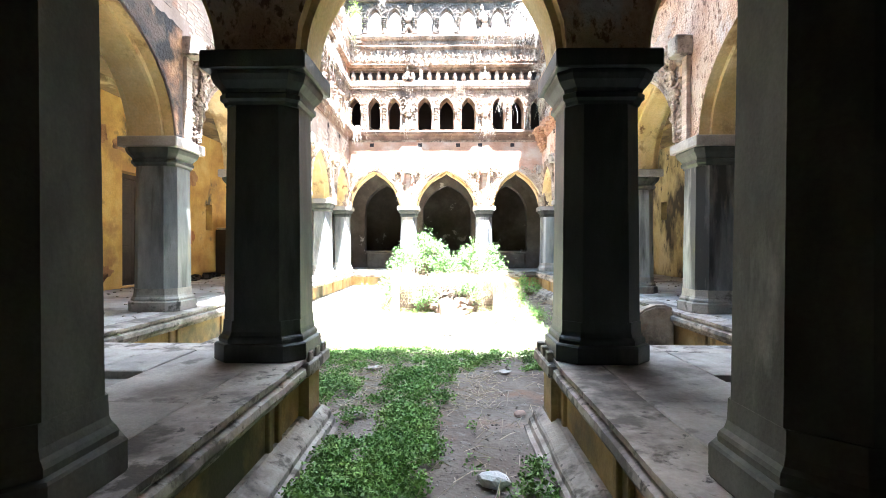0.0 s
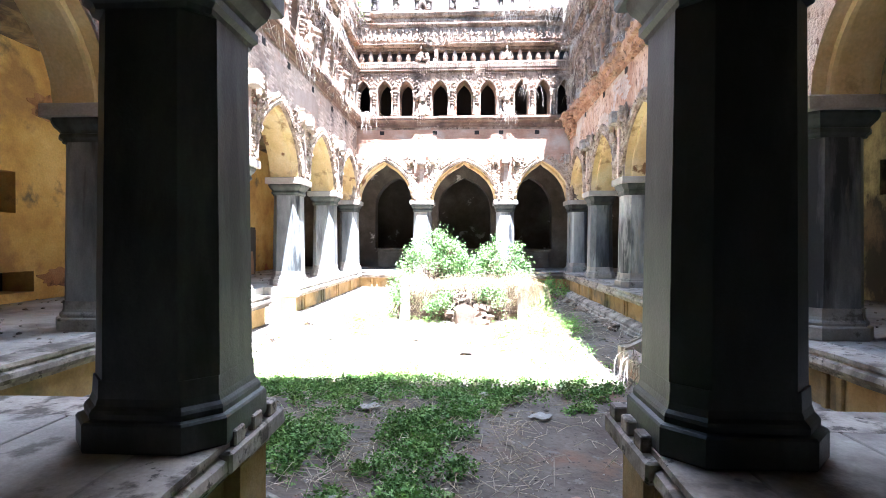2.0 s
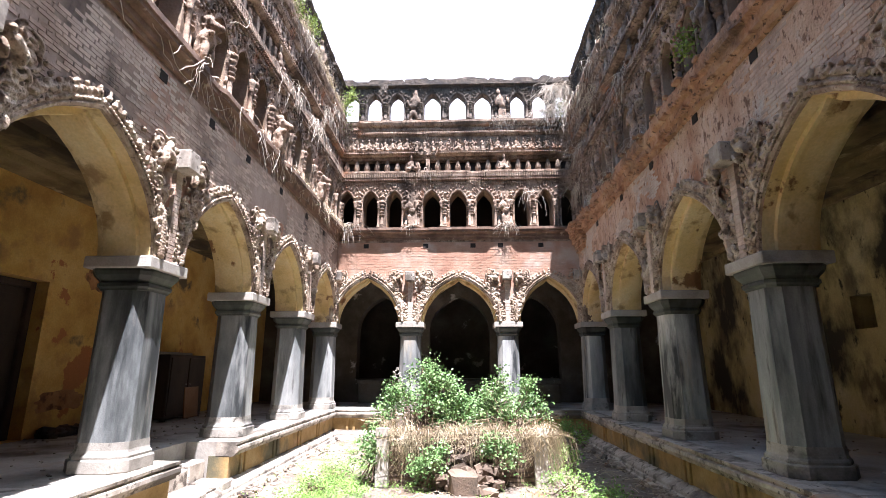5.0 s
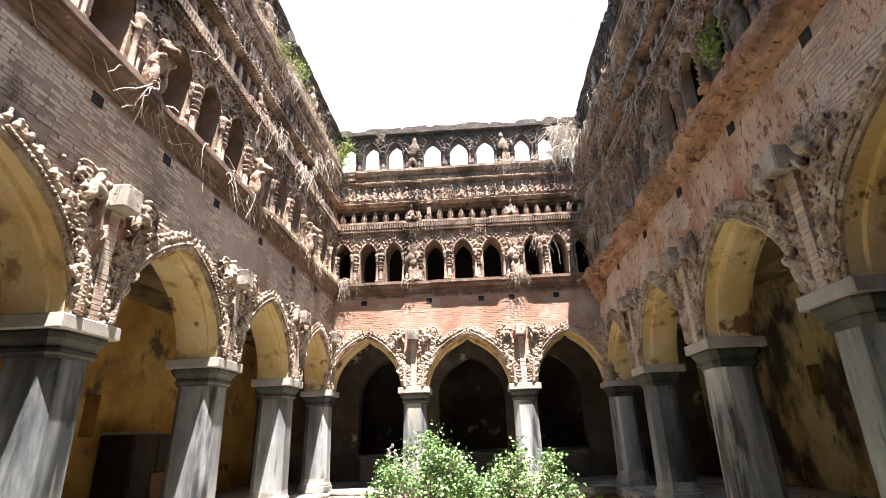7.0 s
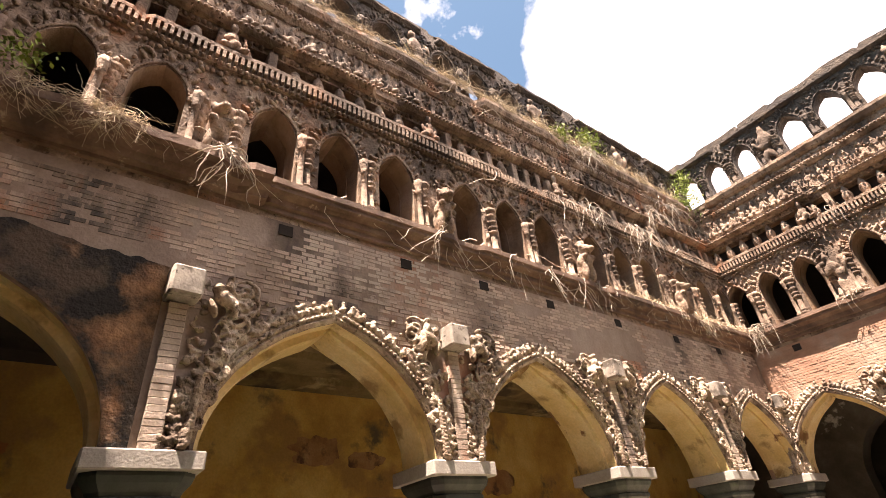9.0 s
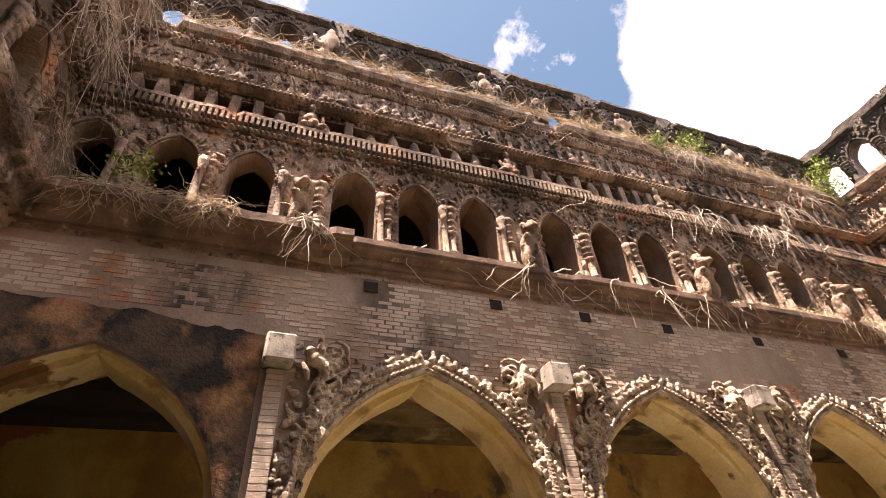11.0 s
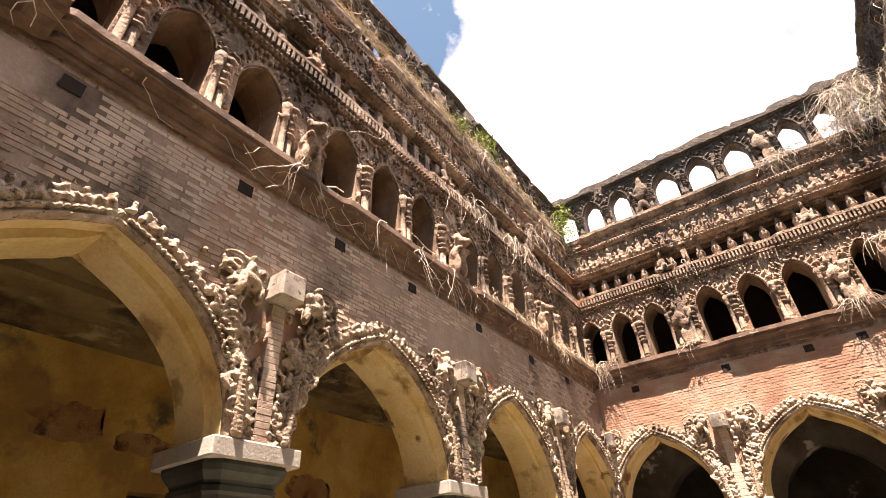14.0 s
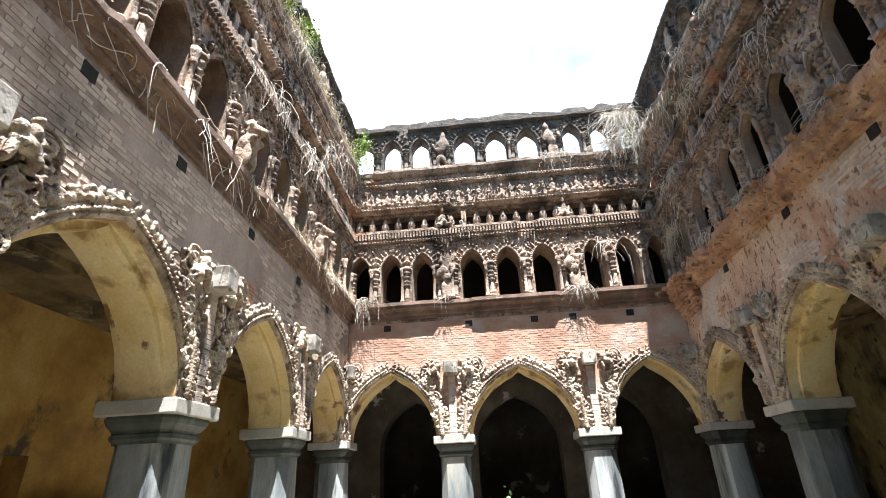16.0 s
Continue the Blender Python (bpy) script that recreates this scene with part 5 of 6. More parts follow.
def weed_density(x, y):
    """Where the weeds grow: a strip along the walk, then ragged patches through the court."""
    n = noise.noise((x * 1.1, y * 0.9, 7)) + 0.5 * noise.noise((x * 3.1, y * 3.1, 8))
    d = n * 0.55 - 0.08
    strip_x = -0.30 - 0.10 * math.sin(y * 0.8)
    d += (0.72 + 0.5 * noise.noise((x * 2.3, y * 1.6, 21))) * math.exp(-((x - strip_x) / 0.30) ** 2) * (1 if 1.0 < y < 6.2 else 0)
    d += 0.6 * math.exp(-((x + 0.7) / 0.25) ** 2) * (1 if y < 3.8 else 0)
    d += 0.55 * math.exp(-((x - 0.62) / 0.25) ** 2 - ((y - 2.6) / 0.9) ** 2)
    d += 0.9 * math.exp(-((x + 1.9) / 0.75) ** 2 - ((y - 7.2) / 0.6) ** 2)
    d += 0.9 * math.exp(-((x + 0.75) / 0.5) ** 2 - ((y - 7.3) / 0.45) ** 2)
    d += 0.8 * math.exp(-((x - 0.2) / 1.0) ** 2 - ((y - 6.8) / 0.45) ** 2)
    d += 0.85 * math.exp(-((x - 1.2) / 0.7) ** 2 - ((y - 9.0) / 0.8) ** 2)
    d += 0.9 * math.exp(-((x + 1.8) / 0.45) ** 2 - ((y - 11.8) / 2.0) ** 2)
    d += 0.5 * math.exp(-((x + 1.6) / 0.8) ** 2 - ((y - 5.4) / 0.6) ** 2)
    d -= 0.9 * math.exp(-((x - 0.75) / 0.5) ** 2 - ((y - 5.2) / 1.0) ** 2)
    d -= 0.8 * math.exp(-((x + 0.15) / 0.5) ** 2 - ((y - 8.6) / 0.7) ** 2)
    d += 0.85 * noise.noise((x * 4.5, y * 4.5, 11)) + 0.4 * noise.noise((x * 14, y * 14, 12))
    if x > 1.9 and y > 8.2:
        d -= 0.6
    return d


rs = np.random.RandomState(3)
weeds, grass = Pile(), Pile()
spots = []
for _ in range(190000):
    x, y = rs.uniform(-3.05, 2.9), rs.uniform(-0.5, 16.8)
    if y < 4.3 and not (PW + 0.12 < x < PE - 0.12):
        continue
    if weed_density(x, y) > rs.uniform(0.16, 0.70):
        spots.append((x, y))
centres = []
for x, y in spots:
    top = 0.05 + 0.15 * max(0, noise.noise((x * 2, y * 2, 3)) + 0.3)
    if len(centres) < 400000:
        for _ in range(5 if y < 7 else 3):
            centres.append((x + rs.normal(0, 0.015), y + rs.normal(0, 0.015), rs.uniform(0.01, top)))
centres = np.array(centres)
near = centres[centres[:, 1] < 7.3]
leaf_cloud(weeds, np.concatenate([near, near + rs.normal(0, 0.012, near.shape) * (1, 1, 0.5)]), 0.028, 0.014, 0.5, 5)
leaf_cloud(weeds, centres[centres[:, 1] >= 7.3], 0.024, 0.012, 0.5, 6)
tagged(piece("weeds", weeds.mesh("weeds", LEAF, False), None, Matrix(), kind="stuff"), "low green clover weeds in ragged patches", "weeds")
for x, y in spots[::20]:
    h = rs.uniform(0.06, 0.17)
    a = rs.uniform(0, 6.3)
    tube(grass, [(x, y, 0), (x + 0.02 * math.cos(a), y + 0.02 * math.sin(a), h * 0.6), (x + 0.06 * math.cos(a), y + 0.06 * math.sin(a), h)], 0.003, 0.001)
tagged(piece("grass", grass.mesh("grass", LEAF, False), None, Matrix(), kind="stuff"), "thin green grass blades among the weeds", "grass")
straw = Pile()
for k in range(3000):
    x, y = (rs.uniform(-2.6, 0.6), rs.uniform(4.6, 7.6)) if k % 3 == 0 else (rs.uniform(-3.0, 2.9), rs.uniform(0, 16.8))
    if y < 4.3 and not (PW + 0.15 < x < PE - 0.15):
        continue
    a, l = rs.uniform(0, 6.3), rs.uniform(0.06, 0.35)
    b = a + rs.normal(0, 0.6)
    tube(straw, [(x, y, 0.03), (x + l * 0.5 * math.cos(a), y + l * 0.5 * math.sin(a), 0.03 + rs.uniform(0, 0.05)), (x + l * math.cos(b), y + l * math.sin(b), 0.025)], 0.004, 0.002)
tagged(piece("dead_stalks", straw.mesh("dead_stalks", STRAW, False), None, Matrix(), kind="stuff"), "dry stalks scattered over the court", "straw")
litter = Pile()
for _ in range(4200):
    x, y = rs.uniform(-3.05, 2.95), rs.uniform(-0.5, 16.8)
    if y < 4.3 and not (PW + 0.12 < x < PE - 0.12):
        continue
    if x < 1.2 and rs.rand() < 0.45:
        continue
    s = rs.uniform(0.006, 0.03 if y > 6 else 0.016) * (1.6 if rs.rand() < 0.05 else 1)
    litter.put(PEBBLE, (x, y, 0.012), (s, s * rs.uniform(0.6, 1), s * 0.5), (rs.uniform(-1, 1), 0, rs.uniform(0, 6)), 0.2)
for _ in range(1300):
    x, y = rs.uniform(PW + 0.12, PE - 0.12), rs.uniform(0.5, 6.5)
    s = rs.uniform(0.004, 0.014) * (1.8 if rs.rand() < 0.06 else 1)
    litter.put(PEBBLE, (x, y, 0.01), (s, s * rs.uniform(0.6, 1), s * 0.5), (rs.uniform(-1, 1), 0, rs.uniform(0, 6)), 0.2)
tagged(piece("gravel", litter.mesh("gravel", MOULD, False), None, Matrix(), kind="stuff"), "small stones and crumbs of plaster on the earth", "gravel")


def hanging(name, label, where, n, drop, seed, mat, matrix, width=0.5, thick=0.006, out=0.12, curl=0.5, fall=0.55):
    """A tangle of dead stems that hangs from (u, y, z) along a wall's matrix."""
    r = np.random.RandomState(seed)
    pl = Pile()
    for _ in range(n):
        u0 = where[0] + r.uniform(-width, width) * (1 if r.rand() < 0.6 else 0.5)
        l = drop * r.uniform(0.25, 1.0)
        p = np.array([u0, where[1] + r.uniform(-0.05, 0.05), where[2] + r.uniform(-0.03, 0.06)])
        d = np.array([r.normal(0, 0.5), -r.uniform(0.2, 1.0) * out * 6, r.uniform(-0.2, 0.7)])
        pts = [p.copy()]
        k = 7
        for j in range(k):
            d = d + r.normal(0, curl, 3) * np.array([1, 0.35, 0.5]) + np.array([0, 0.10, -fall])
            p = p + d / (np.linalg.norm(d) + 1e-6) * l / k
            p[1] = min(p[1], where[1] + 0.03)
            pts.append(p.copy())
        tube(pl, pts, thick * r.uniform(0.6, 1.3), thick * 0.35)
    ob = new(name, pl.mesh(name, mat, False))
    ob.matrix_world = matrix
    return tagged(ob, label, "dry plant", "hanging dead creepers")


MW, ME, MN, MS = (WALLS[k][0] for k in ("west", "east", "north", "south"))
EDGE = -T - 0.10
hang = "dead creeper hanging over the broken eave"
for u, n, d, wd, sd in ((4.8, 90, 0.6, 0.4, 1), (5.72, 240, 0.46, 0.28, 2), (5.25, 40, 0.4, 0.15, 3), (6.62, 30, 0.75, 0.09, 4), (9.25, 22, 0.85, 0.08, 5), (9.85, 8, 0.6, 0.2, 6), (11.0, 14, 0.9, 0.12, 12),
                        (10.4, 12, 0.8, 0.2, 7), (11.7, 14, 0.8, 0.15, 8), (12.4, 24, 0.5, 0.3, 9)):
    wide = u < 6.7
    hanging("dead_creeper", hang, (u, -T - (0.27 if wide else 0.12), SILL - 0.02), n, d, sd, STRAW if u < 6.3 else ROOT, MW, wd, 0.0032 if u < 6.3 else 0.008, 0.09 if u < 6.3 else 0.05, 1.6 if u < 6.3 else 0.9)
for u, sd in ((13.3, 21), (14.2, 22), (15.1, 23), (15.9, 24), (16.6, 25)):
    hanging("dead_creeper", "thick mat of bleached straw spilling over the eave", (u + 0.1 * (sd % 3), EDGE, SILL + 0.05), 110 + 40 * (sd % 3), 0.34 + 0.07 * (sd % 4), sd, STRAW, MW, 0.55, 0.004, 0.12, 1.5)
for u, z, n, d, sd in ((12.6, 7.2, 30, 0.8, 31), (14.0, 7.2, 40, 0.9, 32), (14.8, 7.9, 22, 0.9, 33), (15.8, 8.5, 24, 0.9, 34), (13.1, 8.8, 60, 0.7, 35)):
    hanging("dead_creeper", "pale root strands hanging down the carved wall", (u, -T - 0.13, z), n, d, sd, ROOT, MW, 0.4, 0.006)
for u, n, sd in ((5.2, 60, 41), (6.3, 70, 42), (7.3, 80, 43), (8.2, 70, 44), (9.1, 90, 45), (10.0, 90, 46), (11.0, 140, 47), (12.0, 190, 48), (13.0, 200, 49), (14.0, 160, 50), (15.0, 120, 51), (16.0, 120, 52)):
    hanging("dead_grass", "dry grass growing from the rooftop cornice", (u, -T - 0.10, 8.84), int(n * 1.4), 0.55, sd, STRAW, MW, 0.5, 0.0045, 0.05, 0.6, 0.05)
# the great curtain of roots in the south-west corner
for u, z, n, d, sd in ((-XL - 0.55, 9.0, 60, 2.2, 61), (-XL - 1.0, 8.6, 60, 2.0, 62), (-XL - 0.6, 7.4, 90, 1.6, 63), (-XL - 1.2, 7.4, 70, 1.7, 64), (-XL - 0.7, 6.0, 110, 1.0, 65)):
    hanging("dead_creeper", "great curtain of dead roots in the corner", (u, -T - 0.20, z), n, d, sd, DRYROOT if sd % 2 else ROOT, MS, 0.42, 0.0045, 0.07, 1.7)
# bleached bush at the north-east corner, straw along the north and east walls
for u, z, n, d, sd in ((2.85, 9.75, 260, 1.4, 71), (2.5, 9.0, 120, 0.8, 72), (1.35, 8.85, 90, 0.7, 73), (3.05, 9.2, 200, 1.2, 74)):
    hanging("dead_creeper", "bleached tangle of creeper on the roof parapet", (u, -T - 0.10, z), n, d, sd, ROOT, MN, 0.35, 0.006, 0.12, 0.6)
for u, z, n, d, sd in ((-3.1, 5.6, 60, 0.8, 75), (-1.35, 5.57, 16, 0.4, 76), (1.3, 5.6, 50, 0.5, 77), (-0.9, 7.2, 10, 0.5, 78), (2.0, 6.5, 14, 0.9, 79)):
    hanging("dead_creeper", "pale twigs caught on the window ledge", (u, -T - 0.18, z), n, d, sd, ROOT, MN, 0.25, 0.006)
for u, z, n, d, sd in ((-16.3, 8.9, 90, 1.3, 81), (-15.2, 8.6, 60, 1.0, 82), (-14.0, 8.7, 60, 0.8, 83), (-12.8, 8.7, 40, 0.7, 84), (-11.5, 8.7, 50, 0.7, 85), (-16.2, 6.4, 60, 0.9, 86), (-15.0, 5.7, 50, 0.5, 87),
                       (-13.6, 5.65, 70, 0.5, 88), (-11.9, 5.65, 50, 0.45, 89), (-10.2, 8.7, 40, 0.7, 90), (-15.8, 7.3, 70, 1.0, 91), (-14.4, 8.0, 60, 0.9, 92), (-12.4, 7.2, 40, 0.8, 93)):
    hanging("dead_creeper", "grey straw and roots matted over the carved wall", (u, -T - 0.12, z), n, d, sd, ROOT if sd % 2 else STRAW, ME, 0.5, 0.005, 0.10, 1.0)
# long bare vines trailing along the west ledge and down the carved wall
vine = Pile()
for k in range(34):
    u = rs.uniform(7.4, 16.6)
    z = rs.choice([5.62, 5.62, 7.2, 8.78])
    p = [u, -T - 0.13, z]
    a = rs.uniform(-2.6, -0.5)
    pts = [tuple(p)]
    for j in range(9):
        a += rs.normal(0, 0.35)
        p = [p[0] + 0.13 * math.cos(a), -T - 0.10 - 0.05 * rs.rand(), p[2] + 0.13 * math.sin(a) * (0.7 if z > 6 else 0.55)]
        pts.append(tuple(p))
    tube(vine, pts, 0.008, 0.003)
ob = new("bare_vines", vine.mesh("bare_vines", ROOT, False))
ob.matrix_world = MW
tagged(ob, "long bare vines trailing down the carved wall", "dry plant", kind="stuff")
gw = Pile()
pts = []
for cx, cy, cz, s, k in ((XL + T + 0.15, 13.3, 9.15, 0.16, 500), (XL + T + 0.15, 12.4, 8.95, 0.10, 260), (XL + T + 0.2, 16.7, 9.0, 0.22, 700), (XL + T + 0.25, 16.8, 9.5, 0.15, 300), (XL + T + 0.2, 5.0, 5.9, 0.10, 200),
                         (XR - T - 0.2, 9.6, 5.9, 0.12, 250), (2.9, YB - T - 0.15, 9.0, 0.14, 200)):
    pts += list(np.array((cx, cy, cz)) + rs.normal(0, s, (k, 3)) * np.array((0.6, 1, 1)))
leaf_cloud(gw, pts, 0.05, 0.01, 0.8, 8)
tagged(piece("wall_weeds", gw.mesh("wall_weeds", LIME, False), None, Matrix(), kind="stuff"), "bright green weeds sprouting from the wall tops", "weeds")


CURB = material("mossy curb plaster", [(0.25, 0.195, 0.15), (0.38, 0.315, 0.25), (0.48, 0.42, 0.345)], 2.0, 0.9, 0.5, 40,
                [(1.2, (0.075, 0.06, 0.05), 0.52, 0.66), (1.7, (0.32, 0.18, 0.10), 0.56, 0.66)])


# ---- the planter in the court ----
BROWNBRICK = material("earth-stained brick", [(0.085, 0.06, 0.042), (0.15, 0.108, 0.078), (0.22, 0.165, 0.12)], 4, 0.92, 0.6, 40, [(2.0, (0.05, 0.04, 0.03), 0.54, 0.66)], random_value=0.25)
HAY = material("brown hay", [(0.253, 0.192, 0.117), (0.414, 0.336, 0.221), (0.575, 0.504, 0.364)], 3, 0.9, 0.0, 40, random_value=0.35)


def planter():
    x0, x1, y0, y1, h = -1.22, 1.22, 12.0, 14.3, 0.78
    root = new("planter")
    bm = bmesh.new()
    for k in range(11):
        z = k * 0.07
        for a, b, c, d in ((x0, x1, y0, y0 + 0.25), (x0, x1, y1 - 0.25, y1), (x0, x0 + 0.25, y0, y1), (x1 - 0.25, x1, y0, y1)):
            j = rs.uniform(-0.012, 0.012)
            box(bm, a + j, b + j, c + j, d + j, z, z + 0.062)
    part("brick_walling", bm, BROWNBRICK, root, "crumbling brick walling")
    bm = bmesh.new()
    box(bm, x0 + 0.2, x1 - 0.2, y0 + 0.2, y1 - 0.2, 0, h - 0.08)
    part("soil", bm, EARTH, root, "dry soil")
    for x, y in ((x0, y0), (x1, y0), (x0, y1), (x1, y1)):
        bm = bmesh.new()
        lathe(bm, [(0.10, 0), (0.095, 0.7), (0.11, 0.74), (0.11, 0.84)], 4, [(1, -1), (1, 1), (-1, 1), (-1, -1)], (x, y))
        part("corner_post", bm, PALESTONE, root, "pale plastered corner post")
    rubble = Pile()
    for _ in range(70):
        x, y = rs.uniform(-0.35, 0.55), y0 - 0.55 * rs.rand() ** 1.3
        top = 0.62 * (1 - (y0 - y) / 0.7)
        s = rs.uniform(0.05, 0.19)
        rubble.put(WEDGE, (x, y, rs.uniform(0.03, max(0.1, top))), (s * 1.5, s * 1.1, s * 0.7), (rs.uniform(-0.4, 0.4), rs.uniform(-0.4, 0.4), rs.uniform(-1.0, 1.0)), 0.22)
    rubble.put(WEDGE, (0.02, 11.55, 0.15), (0.42, 0.34, 0.32), (0.10, 0.06, 0.3), 0.10)
    piece("fallen_bricks", rubble.mesh("fallen_bricks", BROWNBRICK, False), root, Matrix(), "heap of fallen bricks and stone")
    tagged(root, "ruined brick planter with corner posts standing in the court", "planter")
    hay = Pile()
    for _ in range(900):
        x, y = rs.uniform(x0 - 0.15, x1 + 0.2), rs.uniform(y0 - 0.15, y1)
        a, l = rs.uniform(0, 6.3), rs.uniform(0.12, 0.4)
        tube(hay, [(x, y, h - 0.05), (x + 0.3 * l * math.cos(a), y + 0.3 * l * math.sin(a), h + 0.5 * l), (x + l * math.cos(a), y + l * math.sin(a), h + 0.4 * l * rs.uniform(0, 1.6))], 0.004, 0.002)
    for _ in range(1100):
        x = rs.uniform(x0 + 0.06, x1 + 0.12)
        if (-0.4 < x < 0.5 and rs.rand() < 0.45) or rs.rand() > 0.6 + 0.6 * noise.noise((x * 3, 1, 1)):
            continue
        y = y0 - rs.uniform(-0.1, 0.18)
        l = rs.uniform(0.1, 0.9) ** 1.4 * (0.6 + 1.1 * abs(noise.noise((x * 4, 3, 3))))
        tube(hay, [(x, y + 0.1, h + 0.02), (x + rs.normal(0, 0.05), y - 0.06, h + rs.uniform(0.0, 0.12)), (x + rs.normal(0, 0.08), y - 0.12, h - l * 0.5), (x + rs.normal(0, 0.13), y - 0.1, max(0.02, h - l))], 0.005, 0.002)
    for _ in range(500):
        x, y = x1 + rs.normal(0.15, 0.15), y0 + rs.uniform(-0.2, 1.6)
        l = rs.uniform(0.2, 0.7)
        tube(hay, [(x - 0.15, y, h), (x, y - 0.05, h - 0.05), (x + 0.1, y + rs.normal(0, 0.1), h - l)], 0.005, 0.002)
    tagged(piece("dry_grass", hay.mesh("dry_grass", HAY, False), None, Matrix(), kind="stuff"), "bleached grass hanging down the planter", "dry grass")


planter()


def shrub(x, y, z, r, top, n, seed, mat=SHRUBLEAF, leaf=0.048):
    """A leafy shrub: limbs that fork from the base, and leaves in clumps at their ends."""
    q = np.random.RandomState(seed)
    e = new("shrub")
    e.location = (x, y, z)
    limbs, leaves, ends = Pile(), Pile(), []
    for _ in range(n):
        a, reach = q.uniform(0, 6.3), r * math.sqrt(q.rand())
        tip = np.array((reach * math.cos(a), reach * math.sin(a) * 0.8, top * q.uniform(0.45, 1.0) * (1 - 0.45 * (reach / r) ** 2)))
        mid = tip * 0.5 + np.array((0, 0, top * 0.12)) + q.normal(0, 0.03, 3)
        tube(limbs, [(q.normal(0, 0.12), q.normal(0, 0.12), 0), mid, tip], 0.012, 0.004)
        for _ in range(3):
            c = tip + q.normal(0, 0.06, 3)
            tube(limbs, [mid + (tip - mid) * 0.6, (mid + tip) / 2 + q.normal(0, 0.03, 3) + (tip - mid) * 0.3, c], 0.005, 0.002)
            ends += [c] * 20
        ends += [tip] * 30
    leaf_cloud(leaves, ends, leaf, 0.065, 0.6, seed)
    piece("stem", limbs.mesh("stem", TWIG, False), e, Matrix(), "thin woody stems")
    piece("foliage", leaves.mesh("foliage", mat, False), e, Matrix(), "small bright green leaves")
    return tagged(e, "bright green leafy shrub growing out of the ruined planter", "shrub")


shrub(-0.66, 12.5, 0.62, 0.74, 1.25, 58, 1)
shrub(-0.05, 12.6, 0.62, 0.50, 0.80, 26, 8)
shrub(0.82, 12.5, 0.62, 0.58, 1.12, 42, 2)
shrub(0.35, 13.2, 0.66, 0.42, 0.60, 16, 3)
shrub(-1.36, 12.15, 0.10, 0.32, 0.80, 15, 4)
shrub(-0.42, 11.72, 0.05, 0.24, 0.62, 16, 5)
shrub(0.55, 11.8, 0.25, 0.26, 0.55, 14, 9)
shrub(1.75, 13.4, 0.0, 0.35, 0.45, 12, 6, LEAF)
for k, (wx, wy, wr, wh) in enumerate(((1.55, 11.4, 0.35, 0.42), (1.2, 10.4, 0.4, 0.26), (1.75, 10.3, 0.3, 0.34), (0.75, 9.9, 0.35, 0.22), (2.0, 11.0, 0.25, 0.2), (-2.05, 12.6, 0.35, 0.28), (-2.2, 11.4, 0.3, 0.22))):
    tagged(shrub(wx, wy, 0.0, wr, wh * 0.75, 11, 40 + k, LEAF, 0.028), "low bushy green weed on the court ground", "weed", "bushy weeds in the court")
shrub(2.62, 16.2, 0.0, 0.35, 0.6, 16, 7, LEAF)
stalk = Pile()
for k in range(3):
    bx, by = -1.05 + 0.12 * k, 12.5
    tube(stalk, [(bx, by, 0.9), (bx - 0.1, by, 1.4), (bx - 0.05 - 0.08 * k, by, 1.78 - 0.08 * k)], 0.006, 0.003)
    for j in range(9):
        stalk.put(PEBBLE, (bx - 0.05 - 0.08 * k + rs.normal(0, 0.03), by + rs.normal(0, 0.03), 1.76 - 0.08 * k - 0.02 * j), (0.022, 0.022, 0.016), (0, 0, 0), 0.2)
tagged(piece("seed_stalk", stalk.mesh("seed_stalk", PALESTONE, False), None, Matrix()), "pale dry seed stalks above the shrubs", "plant")

# ---- the east steps with their scroll walls ----
SCROLL = [(-0.95, 0.0), (-0.95, 0.30), (-0.80, 0.31), (-0.66, 0.38), (-0.54, 0.52), (-0.43, 0.66), (-0.32, 0.75), (-0.18, 0.80), (-0.05, 0.80), (0.03, 0.77), (0.06, 0.70), (0.06, 0.0)]
for y in (6.66, 8.02):
    bm = bmesh.new()
    a = [bm.verts.new((x, -0.10, z)) for x, z in SCROLL]
    b = [bm.verts.new((x, 0.10, z)) for x, z in SCROLL]
    bm.faces.new(a)
    bm.faces.new(b[::-1])
    for i in range(len(a)):
        bm.faces.new((a[i], b[i], b[(i + 1) % len(a)], a[(i + 1) % len(a)]))
    bmesh.ops.bevel(bm, geom=[e for e in bm.edges if abs(e.verts[0].co.y - e.verts[1].co.y) < 0.01], offset=0.025, segments=2, affect="EDGES")
    ob = part("scroll_wall", bm, CURB)
    ob.matrix_world = pose(EX - 0.02, y, 0)
    tagged(ob, "mossy plastered scroll-shaped side wall of the broken steps", "stair wall", "scroll walls of the steps")
bm = bmesh.new()
box(bm, EX - 0.97, EX - 0.79, 6.77, 7.91, 0, 0.28, 0.025)
tagged(part("step_kerb", bm, CURB), "cracked plaster kerb before the ruined steps", "step")
rubble = Pile()
for _ in range(220):
    x = rs.uniform(EX - 0.78, EX - 0.06)
    y = rs.uniform(6.8, 7.9)
    top = 0.16 + 0.42 * (x - EX + 0.78) / 0.72
    s = rs.uniform(0.06, 0.17)
    rubble.put(WEDGE, (x, y, rs.uniform(0.02, top)), (s * 1.5, s * 1.3, s * 0.7), (rs.uniform(-0.3, 0.3), rs.uniform(-0.3, 0.3), rs.uniform(0, 3)), 0.12)
tagged(piece("rubble", rubble.mesh("rubble", CURB, False), None, Matrix()), "heap of broken step stones between the scroll walls", "rubble")
for i, (x, y) in enumerate(((2.45, 7.2), (2.6, 7.55), (2.3, 7.5), (2.5, 6.95))):
    tagged(shrub(x, y, 0.2, 0.13, 0.2, 3, 20 + i, LEAF, 0.026), "small green weed growing in the broken steps", "weed", "weeds in the steps")
